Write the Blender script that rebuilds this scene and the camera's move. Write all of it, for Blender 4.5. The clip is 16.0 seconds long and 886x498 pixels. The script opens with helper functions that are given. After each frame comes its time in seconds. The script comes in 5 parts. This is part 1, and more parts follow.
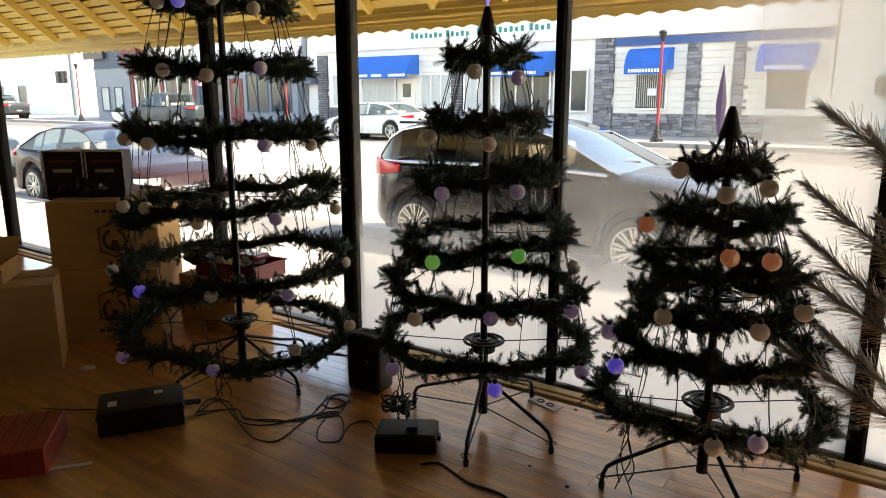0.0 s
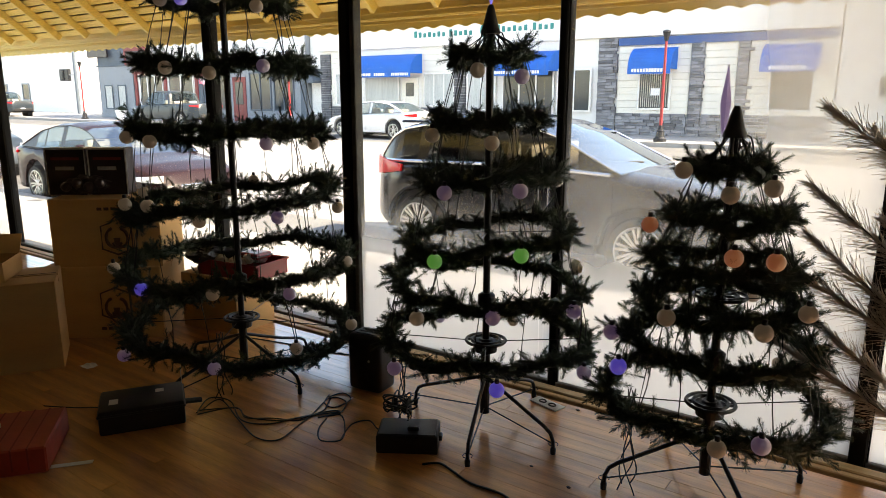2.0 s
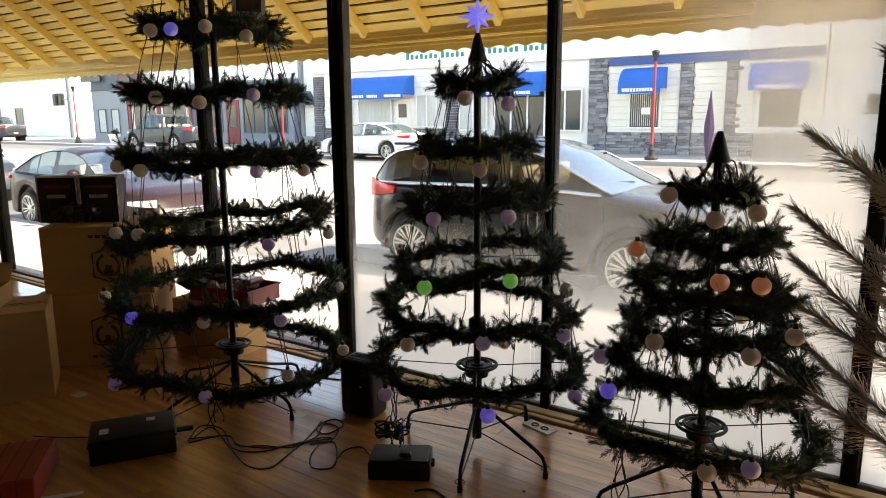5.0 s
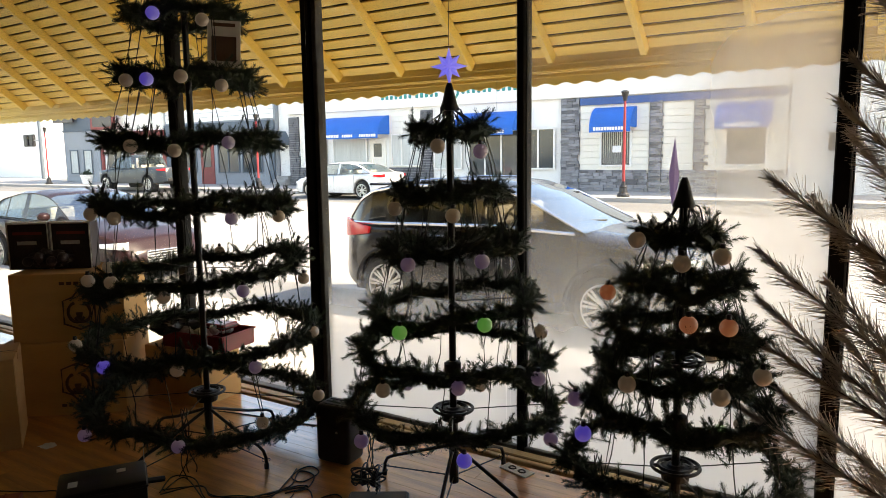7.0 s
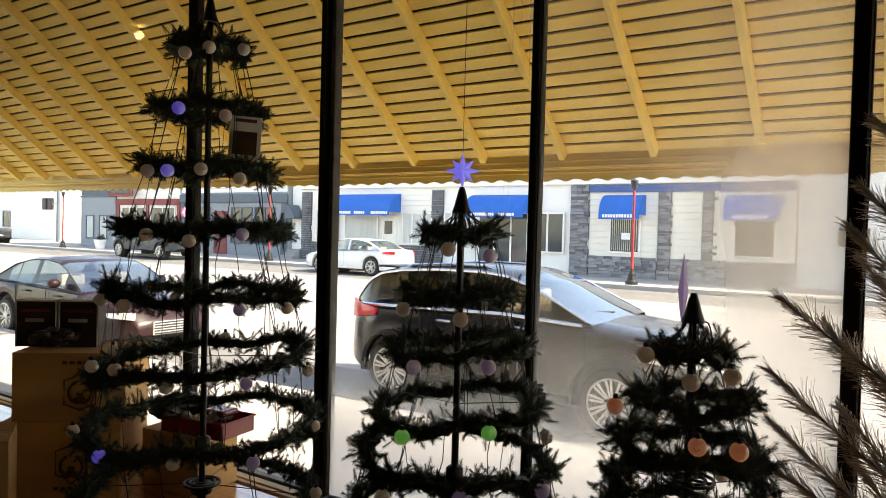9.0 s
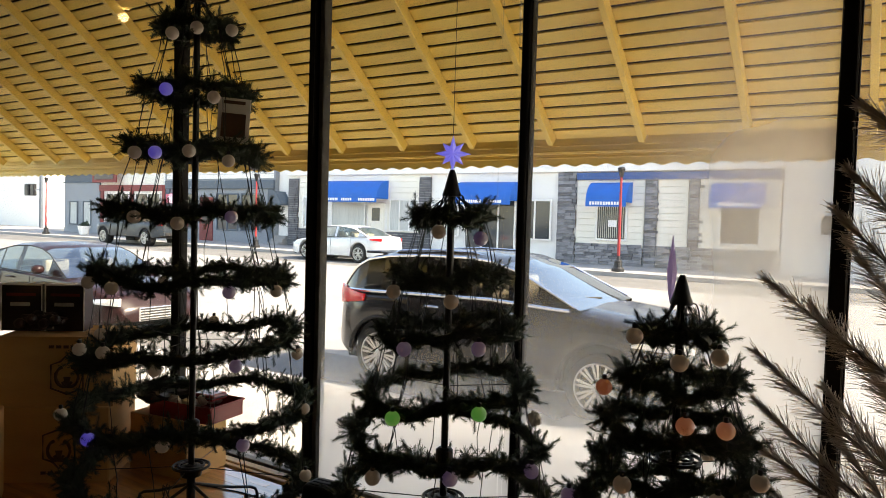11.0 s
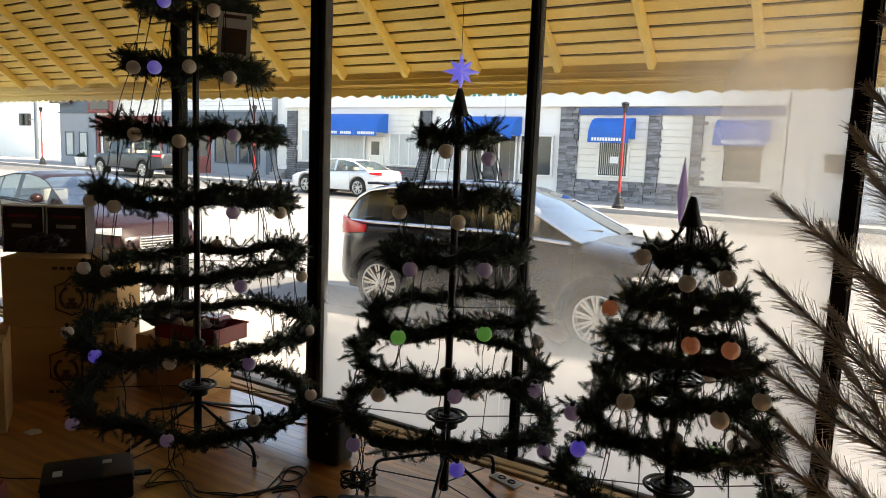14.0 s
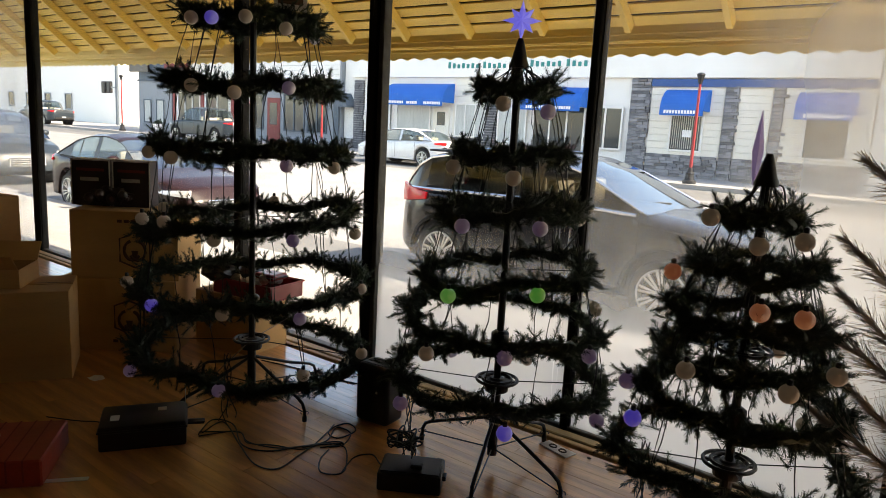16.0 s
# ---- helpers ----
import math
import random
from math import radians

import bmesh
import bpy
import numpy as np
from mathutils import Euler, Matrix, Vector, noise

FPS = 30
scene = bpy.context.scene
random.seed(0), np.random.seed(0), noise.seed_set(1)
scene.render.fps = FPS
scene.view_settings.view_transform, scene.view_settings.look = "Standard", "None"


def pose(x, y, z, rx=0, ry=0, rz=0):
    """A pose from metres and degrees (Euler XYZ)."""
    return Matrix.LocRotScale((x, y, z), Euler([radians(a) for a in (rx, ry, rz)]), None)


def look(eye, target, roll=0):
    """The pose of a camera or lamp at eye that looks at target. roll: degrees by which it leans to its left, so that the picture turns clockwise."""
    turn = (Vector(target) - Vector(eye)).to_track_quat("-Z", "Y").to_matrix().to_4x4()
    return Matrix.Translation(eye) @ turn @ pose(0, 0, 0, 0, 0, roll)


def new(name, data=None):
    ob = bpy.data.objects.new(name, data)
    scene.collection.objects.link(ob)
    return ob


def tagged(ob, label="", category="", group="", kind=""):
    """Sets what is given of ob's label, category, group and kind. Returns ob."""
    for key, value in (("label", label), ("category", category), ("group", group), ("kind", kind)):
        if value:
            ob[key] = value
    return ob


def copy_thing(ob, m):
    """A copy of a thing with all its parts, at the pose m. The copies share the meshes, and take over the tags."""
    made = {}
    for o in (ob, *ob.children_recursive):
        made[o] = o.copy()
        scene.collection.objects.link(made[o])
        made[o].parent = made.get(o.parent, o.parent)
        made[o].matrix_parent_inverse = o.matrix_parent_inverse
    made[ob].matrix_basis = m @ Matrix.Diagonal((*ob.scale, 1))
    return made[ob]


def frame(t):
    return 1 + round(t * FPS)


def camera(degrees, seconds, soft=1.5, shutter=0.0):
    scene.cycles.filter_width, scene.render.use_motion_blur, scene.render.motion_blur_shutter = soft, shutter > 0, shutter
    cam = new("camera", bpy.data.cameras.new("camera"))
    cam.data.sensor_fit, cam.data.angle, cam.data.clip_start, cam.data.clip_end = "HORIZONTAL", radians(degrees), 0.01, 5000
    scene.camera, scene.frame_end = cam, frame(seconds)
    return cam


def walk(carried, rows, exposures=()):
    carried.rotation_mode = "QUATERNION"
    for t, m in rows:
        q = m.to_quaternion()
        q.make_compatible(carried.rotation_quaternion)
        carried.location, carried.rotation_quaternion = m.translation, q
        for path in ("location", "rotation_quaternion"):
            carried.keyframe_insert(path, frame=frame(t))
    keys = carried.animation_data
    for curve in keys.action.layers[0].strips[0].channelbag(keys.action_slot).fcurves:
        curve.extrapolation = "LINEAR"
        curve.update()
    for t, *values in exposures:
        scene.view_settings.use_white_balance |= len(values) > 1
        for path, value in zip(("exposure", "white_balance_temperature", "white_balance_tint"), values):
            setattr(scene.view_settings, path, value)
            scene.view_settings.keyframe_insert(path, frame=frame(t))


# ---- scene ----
cam = camera(65.0, 16.0, soft=0.65)
PATH = [
    (0, (0.122, 0.252, 1.306), (-1.01, 1.845, 0.879), -0.1),
    (0.5, (0.124, 0.255, 1.305), (-1.007, 1.848, 0.876), -0.5),
    (1, (0.125, 0.254, 1.307), (-1.01, 1.844, 0.879), -0.4),
    (1.5, (0.123, 0.255, 1.306), (-1.012, 1.844, 0.874), -0.1),
    (2, (0.117, 0.26, 1.304), (-1.02, 1.848, 0.875), 0.1),
    (2.5, (0.115, 0.262, 1.301), (-1.027, 1.846, 0.872), 0.1),
    (3, (0.111, 0.265, 1.3), (-1.029, 1.85, 0.867), 0.2),
    (5.5, (0.141, 0.26, 1.345), (-0.972, 1.883, 0.991), -1.0),
    (6, (0.143, 0.258, 1.358), (-0.939, 1.905, 1.018), -1.1),
    (6.5, (0.151, 0.253, 1.355), (-0.929, 1.908, 1.05), -0.8),
    (7, (0.156, 0.246, 1.36), (-0.927, 1.906, 1.091), -0.8),
    (7.5, (0.155, 0.242, 1.382), (-0.924, 1.911, 1.154), -0.2),
    (8, (0.149, 0.255, 1.408), (-0.936, 1.923, 1.206), -0.6),
    (8.5, (0.159, 0.231, 1.437), (-0.952, 1.892, 1.359), 1.2),
    (9, (0.151, 0.246, 1.45), (-0.961, 1.908, 1.402), 1.5),
    (11.5, (0.139, 0.229, 1.421), (-0.933, 1.914, 1.321), 1.7),
    (12, (0.108, 0.212, 1.41), (-0.992, 1.876, 1.276), 2.7),
    (12.5, (0.108, 0.229, 1.403), (-1.014, 1.876, 1.234), 2.6),
    (13, (0.121, 0.243, 1.379), (-0.954, 1.916, 1.164), 2.2),
    (13.5, (0.112, 0.246, 1.377), (-0.94, 1.928, 1.125), 2.4),
    (14, (0.111, 0.241, 1.374), (-0.952, 1.914, 1.109), 2.3),
    (14.5, (0.116, 0.251, 1.36), (-0.964, 1.909, 1.068), 1.6),
    (15, (0.125, 0.278, 1.35), (-0.984, 1.91, 1.02), 1.4),
    (15.5, (0.143, 0.31, 1.345), (-1.01, 1.912, 1.021), 1.4),
    (16, (0.1, 0.326, 1.309), (-1.101, 1.886, 0.959), 3.1),
]
walk(cam, [(t, look(eye, target, roll)) for t, eye, target, roll in PATH], exposures=((0, 2.36, 8000, 10), (7, 2.3, 8000, 10), (9, 2.18, 8000, 10), (12.5, 2.05, 7900, 10), (14.5, 2.05, 7900, 10), (16, 1.97, 7800, 10)))

# ---- world and light ----
world = bpy.data.worlds.new("world")
scene.world = world
world.use_nodes = True
wn = world.node_tree
sky = wn.nodes.new("ShaderNodeTexSky")
sky.sky_type, sky.sun_disc = "NISHITA", False
SUN_EL, SUN_AZ = 41.0, 68.0          # height, and degrees from +y towards +x
sky.sun_elevation, sky.sun_rotation = radians(SUN_EL), radians(SUN_AZ)
wn.links.new(sky.outputs[0], wn.nodes["Background"].inputs[0])
wn.nodes["Background"].inputs[1].default_value = 0.15
sun = new("sun", bpy.data.lights.new("sun", "SUN"))
sun.data.energy, sun.data.angle, sun.data.color = 4.0, radians(0.6), (1.0, 0.93, 0.82)
sun.matrix_world = look((20 * math.sin(radians(SUN_AZ)), 20 * math.cos(radians(SUN_AZ)), 20 * math.tan(radians(SUN_EL))), (0, 0, 0))

# ---- materials ----
def material(name, colour, rough=0.6, metal=0.0, spread=0.25, scale=6.0, bump=0.15, fine=60.0, coat=0.0, rand=0.0, spec=0.5, gloss_rough=0.03):
    """A surface whose colour wanders at two scales, with fine relief."""
    m = bpy.data.materials.new(name)
    m.use_nodes = True
    t = m.node_tree
    b = t.nodes["Principled BSDF"]
    co = t.nodes.new("ShaderNodeTexCoord")
    n1, n2 = t.nodes.new("ShaderNodeTexNoise"), t.nodes.new("ShaderNodeTexNoise")
    n1.inputs["Scale"].default_value, n2.inputs["Scale"].default_value = scale, fine
    n1.inputs["Detail"].default_value = 5.0
    for n in (n1, n2):
        t.links.new(co.outputs["Object"], n.inputs["Vector"])
    mix = t.nodes.new("ShaderNodeMath")
    mix.operation = "MULTIPLY_ADD"
    mix.inputs[1].default_value = 0.35
    t.links.new(n2.outputs[0], mix.inputs[0])
    t.links.new(n1.outputs[0], mix.inputs[2])
    ramp = t.nodes.new("ShaderNodeValToRGB")
    ramp.color_ramp.elements[0].position, ramp.color_ramp.elements[1].position = 0.35, 1.0
    ramp.color_ramp.elements[0].color = (*[c * (1 - spread) for c in colour], 1)
    ramp.color_ramp.elements[1].color = (*[min(1, c * (1 + spread)) for c in colour], 1)
    t.links.new(mix.outputs[0], ramp.inputs[0])
    out = ramp.outputs[0]
    if rand:
        info, hsv, ma = t.nodes.new("ShaderNodeObjectInfo"), t.nodes.new("ShaderNodeHueSaturation"), t.nodes.new("ShaderNodeMath")
        ma.operation = "MULTIPLY_ADD"
        ma.inputs[1].default_value, ma.inputs[2].default_value = 2 * rand, 1 - rand
        t.links.new(info.outputs["Random"], ma.inputs[0])
        t.links.new(ma.outputs[0], hsv.inputs["Value"])
        t.links.new(out, hsv.inputs["Color"])
        out = hsv.outputs[0]
    t.links.new(out, b.inputs["Base Color"])
    b.inputs["Roughness"].default_value, b.inputs["Metallic"].default_value = rough, metal
    b.inputs["Coat Weight"].default_value = coat
    b.inputs["Coat Roughness"].default_value = gloss_rough
    b.inputs["Specular IOR Level"].default_value = spec
    if bump:
        bp = t.nodes.new("ShaderNodeBump")
        bp.inputs["Strength"].default_value, bp.inputs["Distance"].default_value = bump, 0.01
        t.links.new(mix.outputs[0], bp.inputs["Height"])
        t.links.new(bp.outputs[0], b.inputs["Normal"])
    return m


def streaked(m, stretch):
    """Stretches a material's noise along an axis, for grain."""
    t = m.node_tree
    mp = t.nodes.new("ShaderNodeMapping")
    mp.inputs["Scale"].default_value = stretch
    co = [n for n in t.nodes if n.bl_idname == "ShaderNodeTexCoord"][0]
    t.links.new(co.outputs["Object"], mp.inputs["Vector"])
    for n in t.nodes:
        if n.bl_idname == "ShaderNodeTexNoise":
            t.links.new(mp.outputs[0], n.inputs["Vector"])
    return m


def clear_glass(name, tint=(1, 1, 1), gloss=0.05, rough=0.0):
    m = bpy.data.materials.new(name)
    m.use_nodes = True
    t = m.node_tree
    t.nodes.clear()
    out, mix, tr, gl = [t.nodes.new("ShaderNode" + k) for k in ("OutputMaterial", "MixShader", "BsdfTransparent", "BsdfGlossy")]
    tr.inputs[0].default_value = (*tint, 1)
    gl.inputs["Roughness"].default_value = rough
    lw, pw = t.nodes.new("ShaderNodeLayerWeight"), t.nodes.new("ShaderNodeMath")
    pw.operation = "MULTIPLY_ADD"
    sq = t.nodes.new("ShaderNodeMath")
    sq.operation = "POWER"
    sq.inputs[1].default_value = 4.0
    t.links.new(lw.outputs["Facing"], sq.inputs[0])
    t.links.new(sq.outputs[0], pw.inputs[0])
    pw.inputs[1].default_value, pw.inputs[2].default_value = 0.5, gloss
    t.links.new(pw.outputs[0], mix.inputs[0])
    t.links.new(tr.outputs[0], mix.inputs[1])
    t.links.new(gl.outputs[0], mix.inputs[2])
    t.links.new(mix.outputs[0], out.inputs[0])
    return m


def filmed_glass(name, low, high, clear=None, streaks=0.0, bottom=0.0, side=0.0, top=1.0):
    """Shop glass with a film of condensation: how much of it is wet lies between low and high; clear = (x, z, rx, rz) is a spot wiped dry."""
    m = clear_glass(name, gloss=0.01)
    t = m.node_tree
    out = [n for n in t.nodes if n.bl_idname == "ShaderNodeOutputMaterial"][0]
    base = out.inputs[0].links[0].from_socket
    tl, df, both, mix = [t.nodes.new("ShaderNode" + k) for k in ("BsdfTranslucent", "BsdfDiffuse", "MixShader", "MixShader")]
    tl.inputs[0].default_value = df.inputs[0].default_value = (0.75, 0.735, 0.715, 1)
    both.inputs[0].default_value = 0.10
    t.links.new(tl.outputs[0], both.inputs[1])
    t.links.new(df.outputs[0], both.inputs[2])
    co, mp, nz = t.nodes.new("ShaderNodeTexCoord"), t.nodes.new("ShaderNodeMapping"), t.nodes.new("ShaderNodeTexNoise")
    mp.inputs["Scale"].default_value = (1.6, 1.0, 0.8)
    nz.inputs["Scale"].default_value, nz.inputs["Detail"].default_value = 1.6, 4.0
    t.links.new(co.outputs["Object"], mp.inputs[0])
    t.links.new(mp.outputs[0], nz.inputs["Vector"])
    rng = t.nodes.new("ShaderNodeMapRange")
    rng.inputs["From Min"].default_value, rng.inputs["From Max"].default_value = 0.3, 0.7
    rng.inputs["To Min"].default_value, rng.inputs["To Max"].default_value = low, high
    t.links.new(nz.outputs[0], rng.inputs["Value"])
    val = rng.outputs[0]

    def math_node(op, a, b):
        n = t.nodes.new("ShaderNodeMath")
        n.operation, n.use_clamp = op, True
        for k, v in enumerate((a, b)):
            if isinstance(v, float):
                n.inputs[k].default_value = v
            else:
                t.links.new(v, n.inputs[k])
        return n.outputs[0]
    if clear:
        cx, cz, rx, rz = clear
        m2 = t.nodes.new("ShaderNodeMapping")
        m2.inputs["Location"].default_value = (-cx / rx, 0, -cz / rz)
        m2.inputs["Scale"].default_value = (1 / rx, 0, 1 / rz)
        t.links.new(co.outputs["Object"], m2.inputs[0])
        ln = t.nodes.new("ShaderNodeVectorMath")
        ln.operation = "LENGTH"
        t.links.new(m2.outputs[0], ln.inputs[0])
        edge = t.nodes.new("ShaderNodeMapRange")
        edge.interpolation_type = "SMOOTHSTEP"
        edge.inputs["From Min"].default_value, edge.inputs["From Max"].default_value = 0.6, 1.7
        edge.inputs["To Min"].default_value = 0.06
        t.links.new(ln.outputs["Value"], edge.inputs["Value"])
        val = math_node("MULTIPLY", val, edge.outputs[0])
    if streaks:
        m3, n3 = t.nodes.new("ShaderNodeMapping"), t.nodes.new("ShaderNodeTexNoise")
        m3.inputs["Scale"].default_value = (70, 0, 0.7)
        n3.inputs["Scale"].default_value = 1.0
        t.links.new(co.outputs["Object"], m3.inputs[0])
        t.links.new(m3.outputs[0], n3.inputs["Vector"])
        r3 = t.nodes.new("ShaderNodeMapRange")
        r3.inputs["From Min"].default_value, r3.inputs["From Max"].default_value = 0.6, 0.75
        r3.inputs["To Max"].default_value = streaks
        t.links.new(n3.outputs[0], r3.inputs["Value"])
        sx, band = t.nodes.new("ShaderNodeSeparateXYZ"), t.nodes.new("ShaderNodeMapRange")
        t.links.new(co.outputs["Object"], sx.inputs[0])
        band.interpolation_type = "SMOOTHSTEP"
        band.inputs["From Min"].default_value, band.inputs["From Max"].default_value = 0.40, 0.48
        t.links.new(sx.outputs[0], band.inputs["Value"])
        val = math_node("ADD", val, math_node("MULTIPLY", r3.outputs[0], band.outputs[0]))
    if bottom:
        sz, low_z = t.nodes.new("ShaderNodeSeparateXYZ"), t.nodes.new("ShaderNodeMapRange")
        t.links.new(co.outputs["Object"], sz.inputs[0])
        low_z.interpolation_type = "SMOOTHSTEP"
        low_z.inputs["From Min"].default_value, low_z.inputs["From Max"].default_value = 0.85, 0.15
        low_z.inputs["To Max"].default_value = bottom
        t.links.new(sz.outputs[2], low_z.inputs["Value"])
        val = math_node("ADD", val, low_z.outputs[0])
    if side:
        sx, wet = t.nodes.new("ShaderNodeSeparateXYZ"), t.nodes.new("ShaderNodeMapRange")
        t.links.new(co.outputs["Object"], sx.inputs[0])
        wet.interpolation_type = "SMOOTHSTEP"
        wet.inputs["From Min"].default_value, wet.inputs["From Max"].default_value = -0.1, 0.5
        wet.inputs["To Max"].default_value = side
        t.links.new(sx.outputs[0], wet.inputs["Value"])
        val = math_node("ADD", val, wet.outputs[0])
    if top < 1:
        sz, dry = t.nodes.new("ShaderNodeSeparateXYZ"), t.nodes.new("ShaderNodeMapRange")
        t.links.new(co.outputs["Object"], sz.inputs[0])
        dry.interpolation_type = "SMOOTHSTEP"
        dry.inputs["From Min"].default_value, dry.inputs["From Max"].default_value = 1.66, 1.95
        dry.inputs["To Min"].default_value, dry.inputs["To Max"].default_value = 1.0, top
        t.links.new(sz.outputs[2], dry.inputs["Value"])
        val = math_node("MULTIPLY", val, dry.outputs[0])
    t.links.new(val, mix.inputs[0])
    t.links.new(base, mix.inputs[1])
    t.links.new(both.outputs[0], mix.inputs[2])
    t.links.new(mix.outputs[0], out.inputs[0])
    return m


def glow(name, colour, strength, base=(0.6, 0.6, 0.58)):
    """Frosted plastic round a small coloured lamp."""
    m = material(name, base, 0.45, spread=0.06, bump=0.02)
    b = m.node_tree.nodes["Principled BSDF"]
    b.inputs["Emission Color"].default_value, b.inputs["Emission Strength"].default_value = (*colour, 1), strength
    b.inputs["Subsurface Weight"].default_value, b.inputs["Subsurface Radius"].default_value = 0.4, (0.02, 0.02, 0.02)
    return m


M = {}
M["plank"] = streaked(material("floor_wood", (0.60, 0.265, 0.075), 0.36, spread=0.55, scale=3, fine=40, bump=0.08, rand=0.05, coat=1.0, gloss_rough=0.17, spec=0.4), (0.5, 6, 6))
M["plank"].node_tree.nodes["Principled BSDF"].inputs["Coat IOR"].default_value = 2.0
M["sill"] = streaked(material("sill_wood", (0.62, 0.42, 0.19), 0.5, spread=0.3, scale=5, bump=0.2), (0.5, 6, 6))
M["mullion"] = material("dark_bronze", (0.006, 0.0055, 0.005), 0.6, spread=0.4, scale=9, bump=0.1, spec=0.15)
M["jamb"] = material("scuffed_dark_metal", (0.045, 0.043, 0.038), 0.6, 0.2, spread=0.5, scale=14, bump=0.2, spec=0.3)
M["alu"] = material("dull_aluminium", (0.16, 0.155, 0.14), 0.55, 0.3, spread=0.4, scale=12, bump=0.2)
M["plaster"] = material("room_plaster", (0.09, 0.07, 0.05), 0.9, spread=0.12, scale=2)
M["ceiling"] = material("ceiling_paint", (0.11, 0.09, 0.07), 0.9, spread=0.1, scale=2)
M["yellow"] = streaked(material("yellow_paint", (0.82, 0.585, 0.14), 0.55, spread=0.10, scale=3, fine=50, bump=0.12, rand=0.06), (0.4, 3, 3))
# near-black: the shade in the board gaps is put into this colour
M["board_back"] = material("gap_dark_board_back", (0.045, 0.030, 0.016), 0.9, spread=0.4, scale=6, bump=0.2)
M["asphalt"] = material("asphalt", (0.25, 0.245, 0.235), 0.9, spread=0.22, scale=0.7, fine=45, bump=0.3)
# darker asphalt by the kerbs: wet gutter plus cast shade put into the colour
M["gutter_shade"] = material("shaded_gutter_asphalt", (0.13, 0.128, 0.122), 0.8, spread=0.35, scale=1.1, fine=35, bump=0.4)
M["concrete"] = material("pavement_concrete", (0.31, 0.30, 0.285), 0.9, spread=0.18, scale=1.2, fine=60, bump=0.2)
M["white"] = material("white_siding", (0.84, 0.82, 0.77), 0.7, spread=0.06, scale=2, bump=0.05)
M["cream"] = material("cream_siding", (0.82, 0.78, 0.68), 0.7, spread=0.06, scale=2, bump=0.05)
M["stone"] = material("stacked_stone", (0.20, 0.20, 0.21), 0.85, spread=0.45, scale=2.5, fine=20, bump=0.5, rand=0.5)
M["blue"] = material("blue_canvas", (0.0, 0.115, 0.47), 0.7, spread=0.12, scale=3, fine=80, bump=0.1)
M["navy"] = material("navy_paint", (0.03, 0.09, 0.26), 0.6, spread=0.12, bump=0.05)
M["letter"] = material("white_lettering", (0.85, 0.85, 0.85), 0.6, spread=0.03, bump=0)
M["teal"] = material("teal_lettering", (0.02, 0.24, 0.22), 0.6, spread=0.08, bump=0)
M["slate"] = material("slate_blue_paint", (0.10, 0.125, 0.15), 0.7, spread=0.12, scale=1.5, bump=0.06)
M["slate_light"] = material("grey_paint", (0.27, 0.29, 0.31), 0.7, spread=0.1, scale=1.5, bump=0.05)
M["red_paint"] = material("red_paint", (0.30, 0.025, 0.028), 0.5, spread=0.15, bump=0.05)
M["dull_red"] = material("dark_red_trim", (0.22, 0.035, 0.03), 0.6, spread=0.2, bump=0.06)
M["darkglass"] = material("shop_window_glass", (0.05, 0.06, 0.065), 0.08, spread=0.3, scale=1.2, bump=0)
M["curtain"] = streaked(material("pale_curtain", (0.55, 0.56, 0.52), 0.8, spread=0.22, scale=4, bump=0.3), (6, 6, 0.3))
M["carpaint"] = material("dark_metallic_paint", (0.010, 0.009, 0.010), 0.25, 0.0, spread=0.3, scale=3, bump=0.01, coat=0.30, spec=0.35)
M["maroon"] = material("dark_maroon_paint", (0.020, 0.009, 0.009), 0.25, 0.0, spread=0.2, scale=3, bump=0.01, coat=0.06, spec=0.2)
M["silver"] = material("silver_paint", (0.62, 0.63, 0.64), 0.3, 0.2, spread=0.08, bump=0.01, coat=0.6)
M["truck"] = material("blue_grey_paint", (0.022, 0.030, 0.038), 0.35, 0.0, spread=0.15, bump=0.01, coat=0.12, spec=0.3)
M["chrome"] = material("chrome_trim", (0.75, 0.75, 0.75), 0.26, 1.0, spread=0.05, bump=0)
M["rim"] = material("alloy_rim", (0.55, 0.55, 0.54), 0.3, 0.7, spread=0.15, scale=15, bump=0.03)
M["tyre"] = material("tyre_rubber", (0.022, 0.021, 0.02), 0.85, spread=0.35, scale=14, bump=0.15)
M["under"] = material("underbody_plastic", (0.012, 0.012, 0.012), 0.8, spread=0.3, bump=0.1)
M["carglass"] = clear_glass("car_glass", (0.55, 0.62, 0.62), 0.06)
M["darkcarglass"] = clear_glass("dark_car_glass", (0.16, 0.16, 0.15), 0.015)
M["screen"] = clear_glass("windscreen_glass", (0.45, 0.52, 0.54), 0.36)
M["tail"] = material("red_lens", (0.62, 0.008, 0.012), 0.25, spread=0.25, scale=20, bump=0.02, coat=0.15)
M["lamp_lens"] = material("clear_lens", (0.72, 0.73, 0.74), 0.1, 0.3, spread=0.12, scale=25, bump=0.05, coat=0.5)
M["amber"] = material("amber_lens", (0.75, 0.28, 0.04), 0.2, spread=0.1, bump=0)
M["seat"] = material("beige_upholstery", (0.42, 0.37, 0.29), 0.8, spread=0.15, bump=0.1)
M["needle"] = material("green_needles", (0.026, 0.045, 0.021), 0.6, spread=0.5, scale=9, fine=90, bump=0)
M["brown_needle"] = material("dry_needles", (0.36, 0.305, 0.25), 0.7, spread=0.5, scale=9, fine=90, bump=0)
M["bark"] = material("brown_stem", (0.07, 0.045, 0.03), 0.85, spread=0.3, scale=20, bump=0.3)
M["black"] = material("black_plastic", (0.010, 0.010, 0.011), 0.45, spread=0.35, scale=10, bump=0.08)
M["blacksteel"] = material("black_enamel_steel", (0.010, 0.010, 0.010), 0.35, 0.2, spread=0.3, bump=0.03)
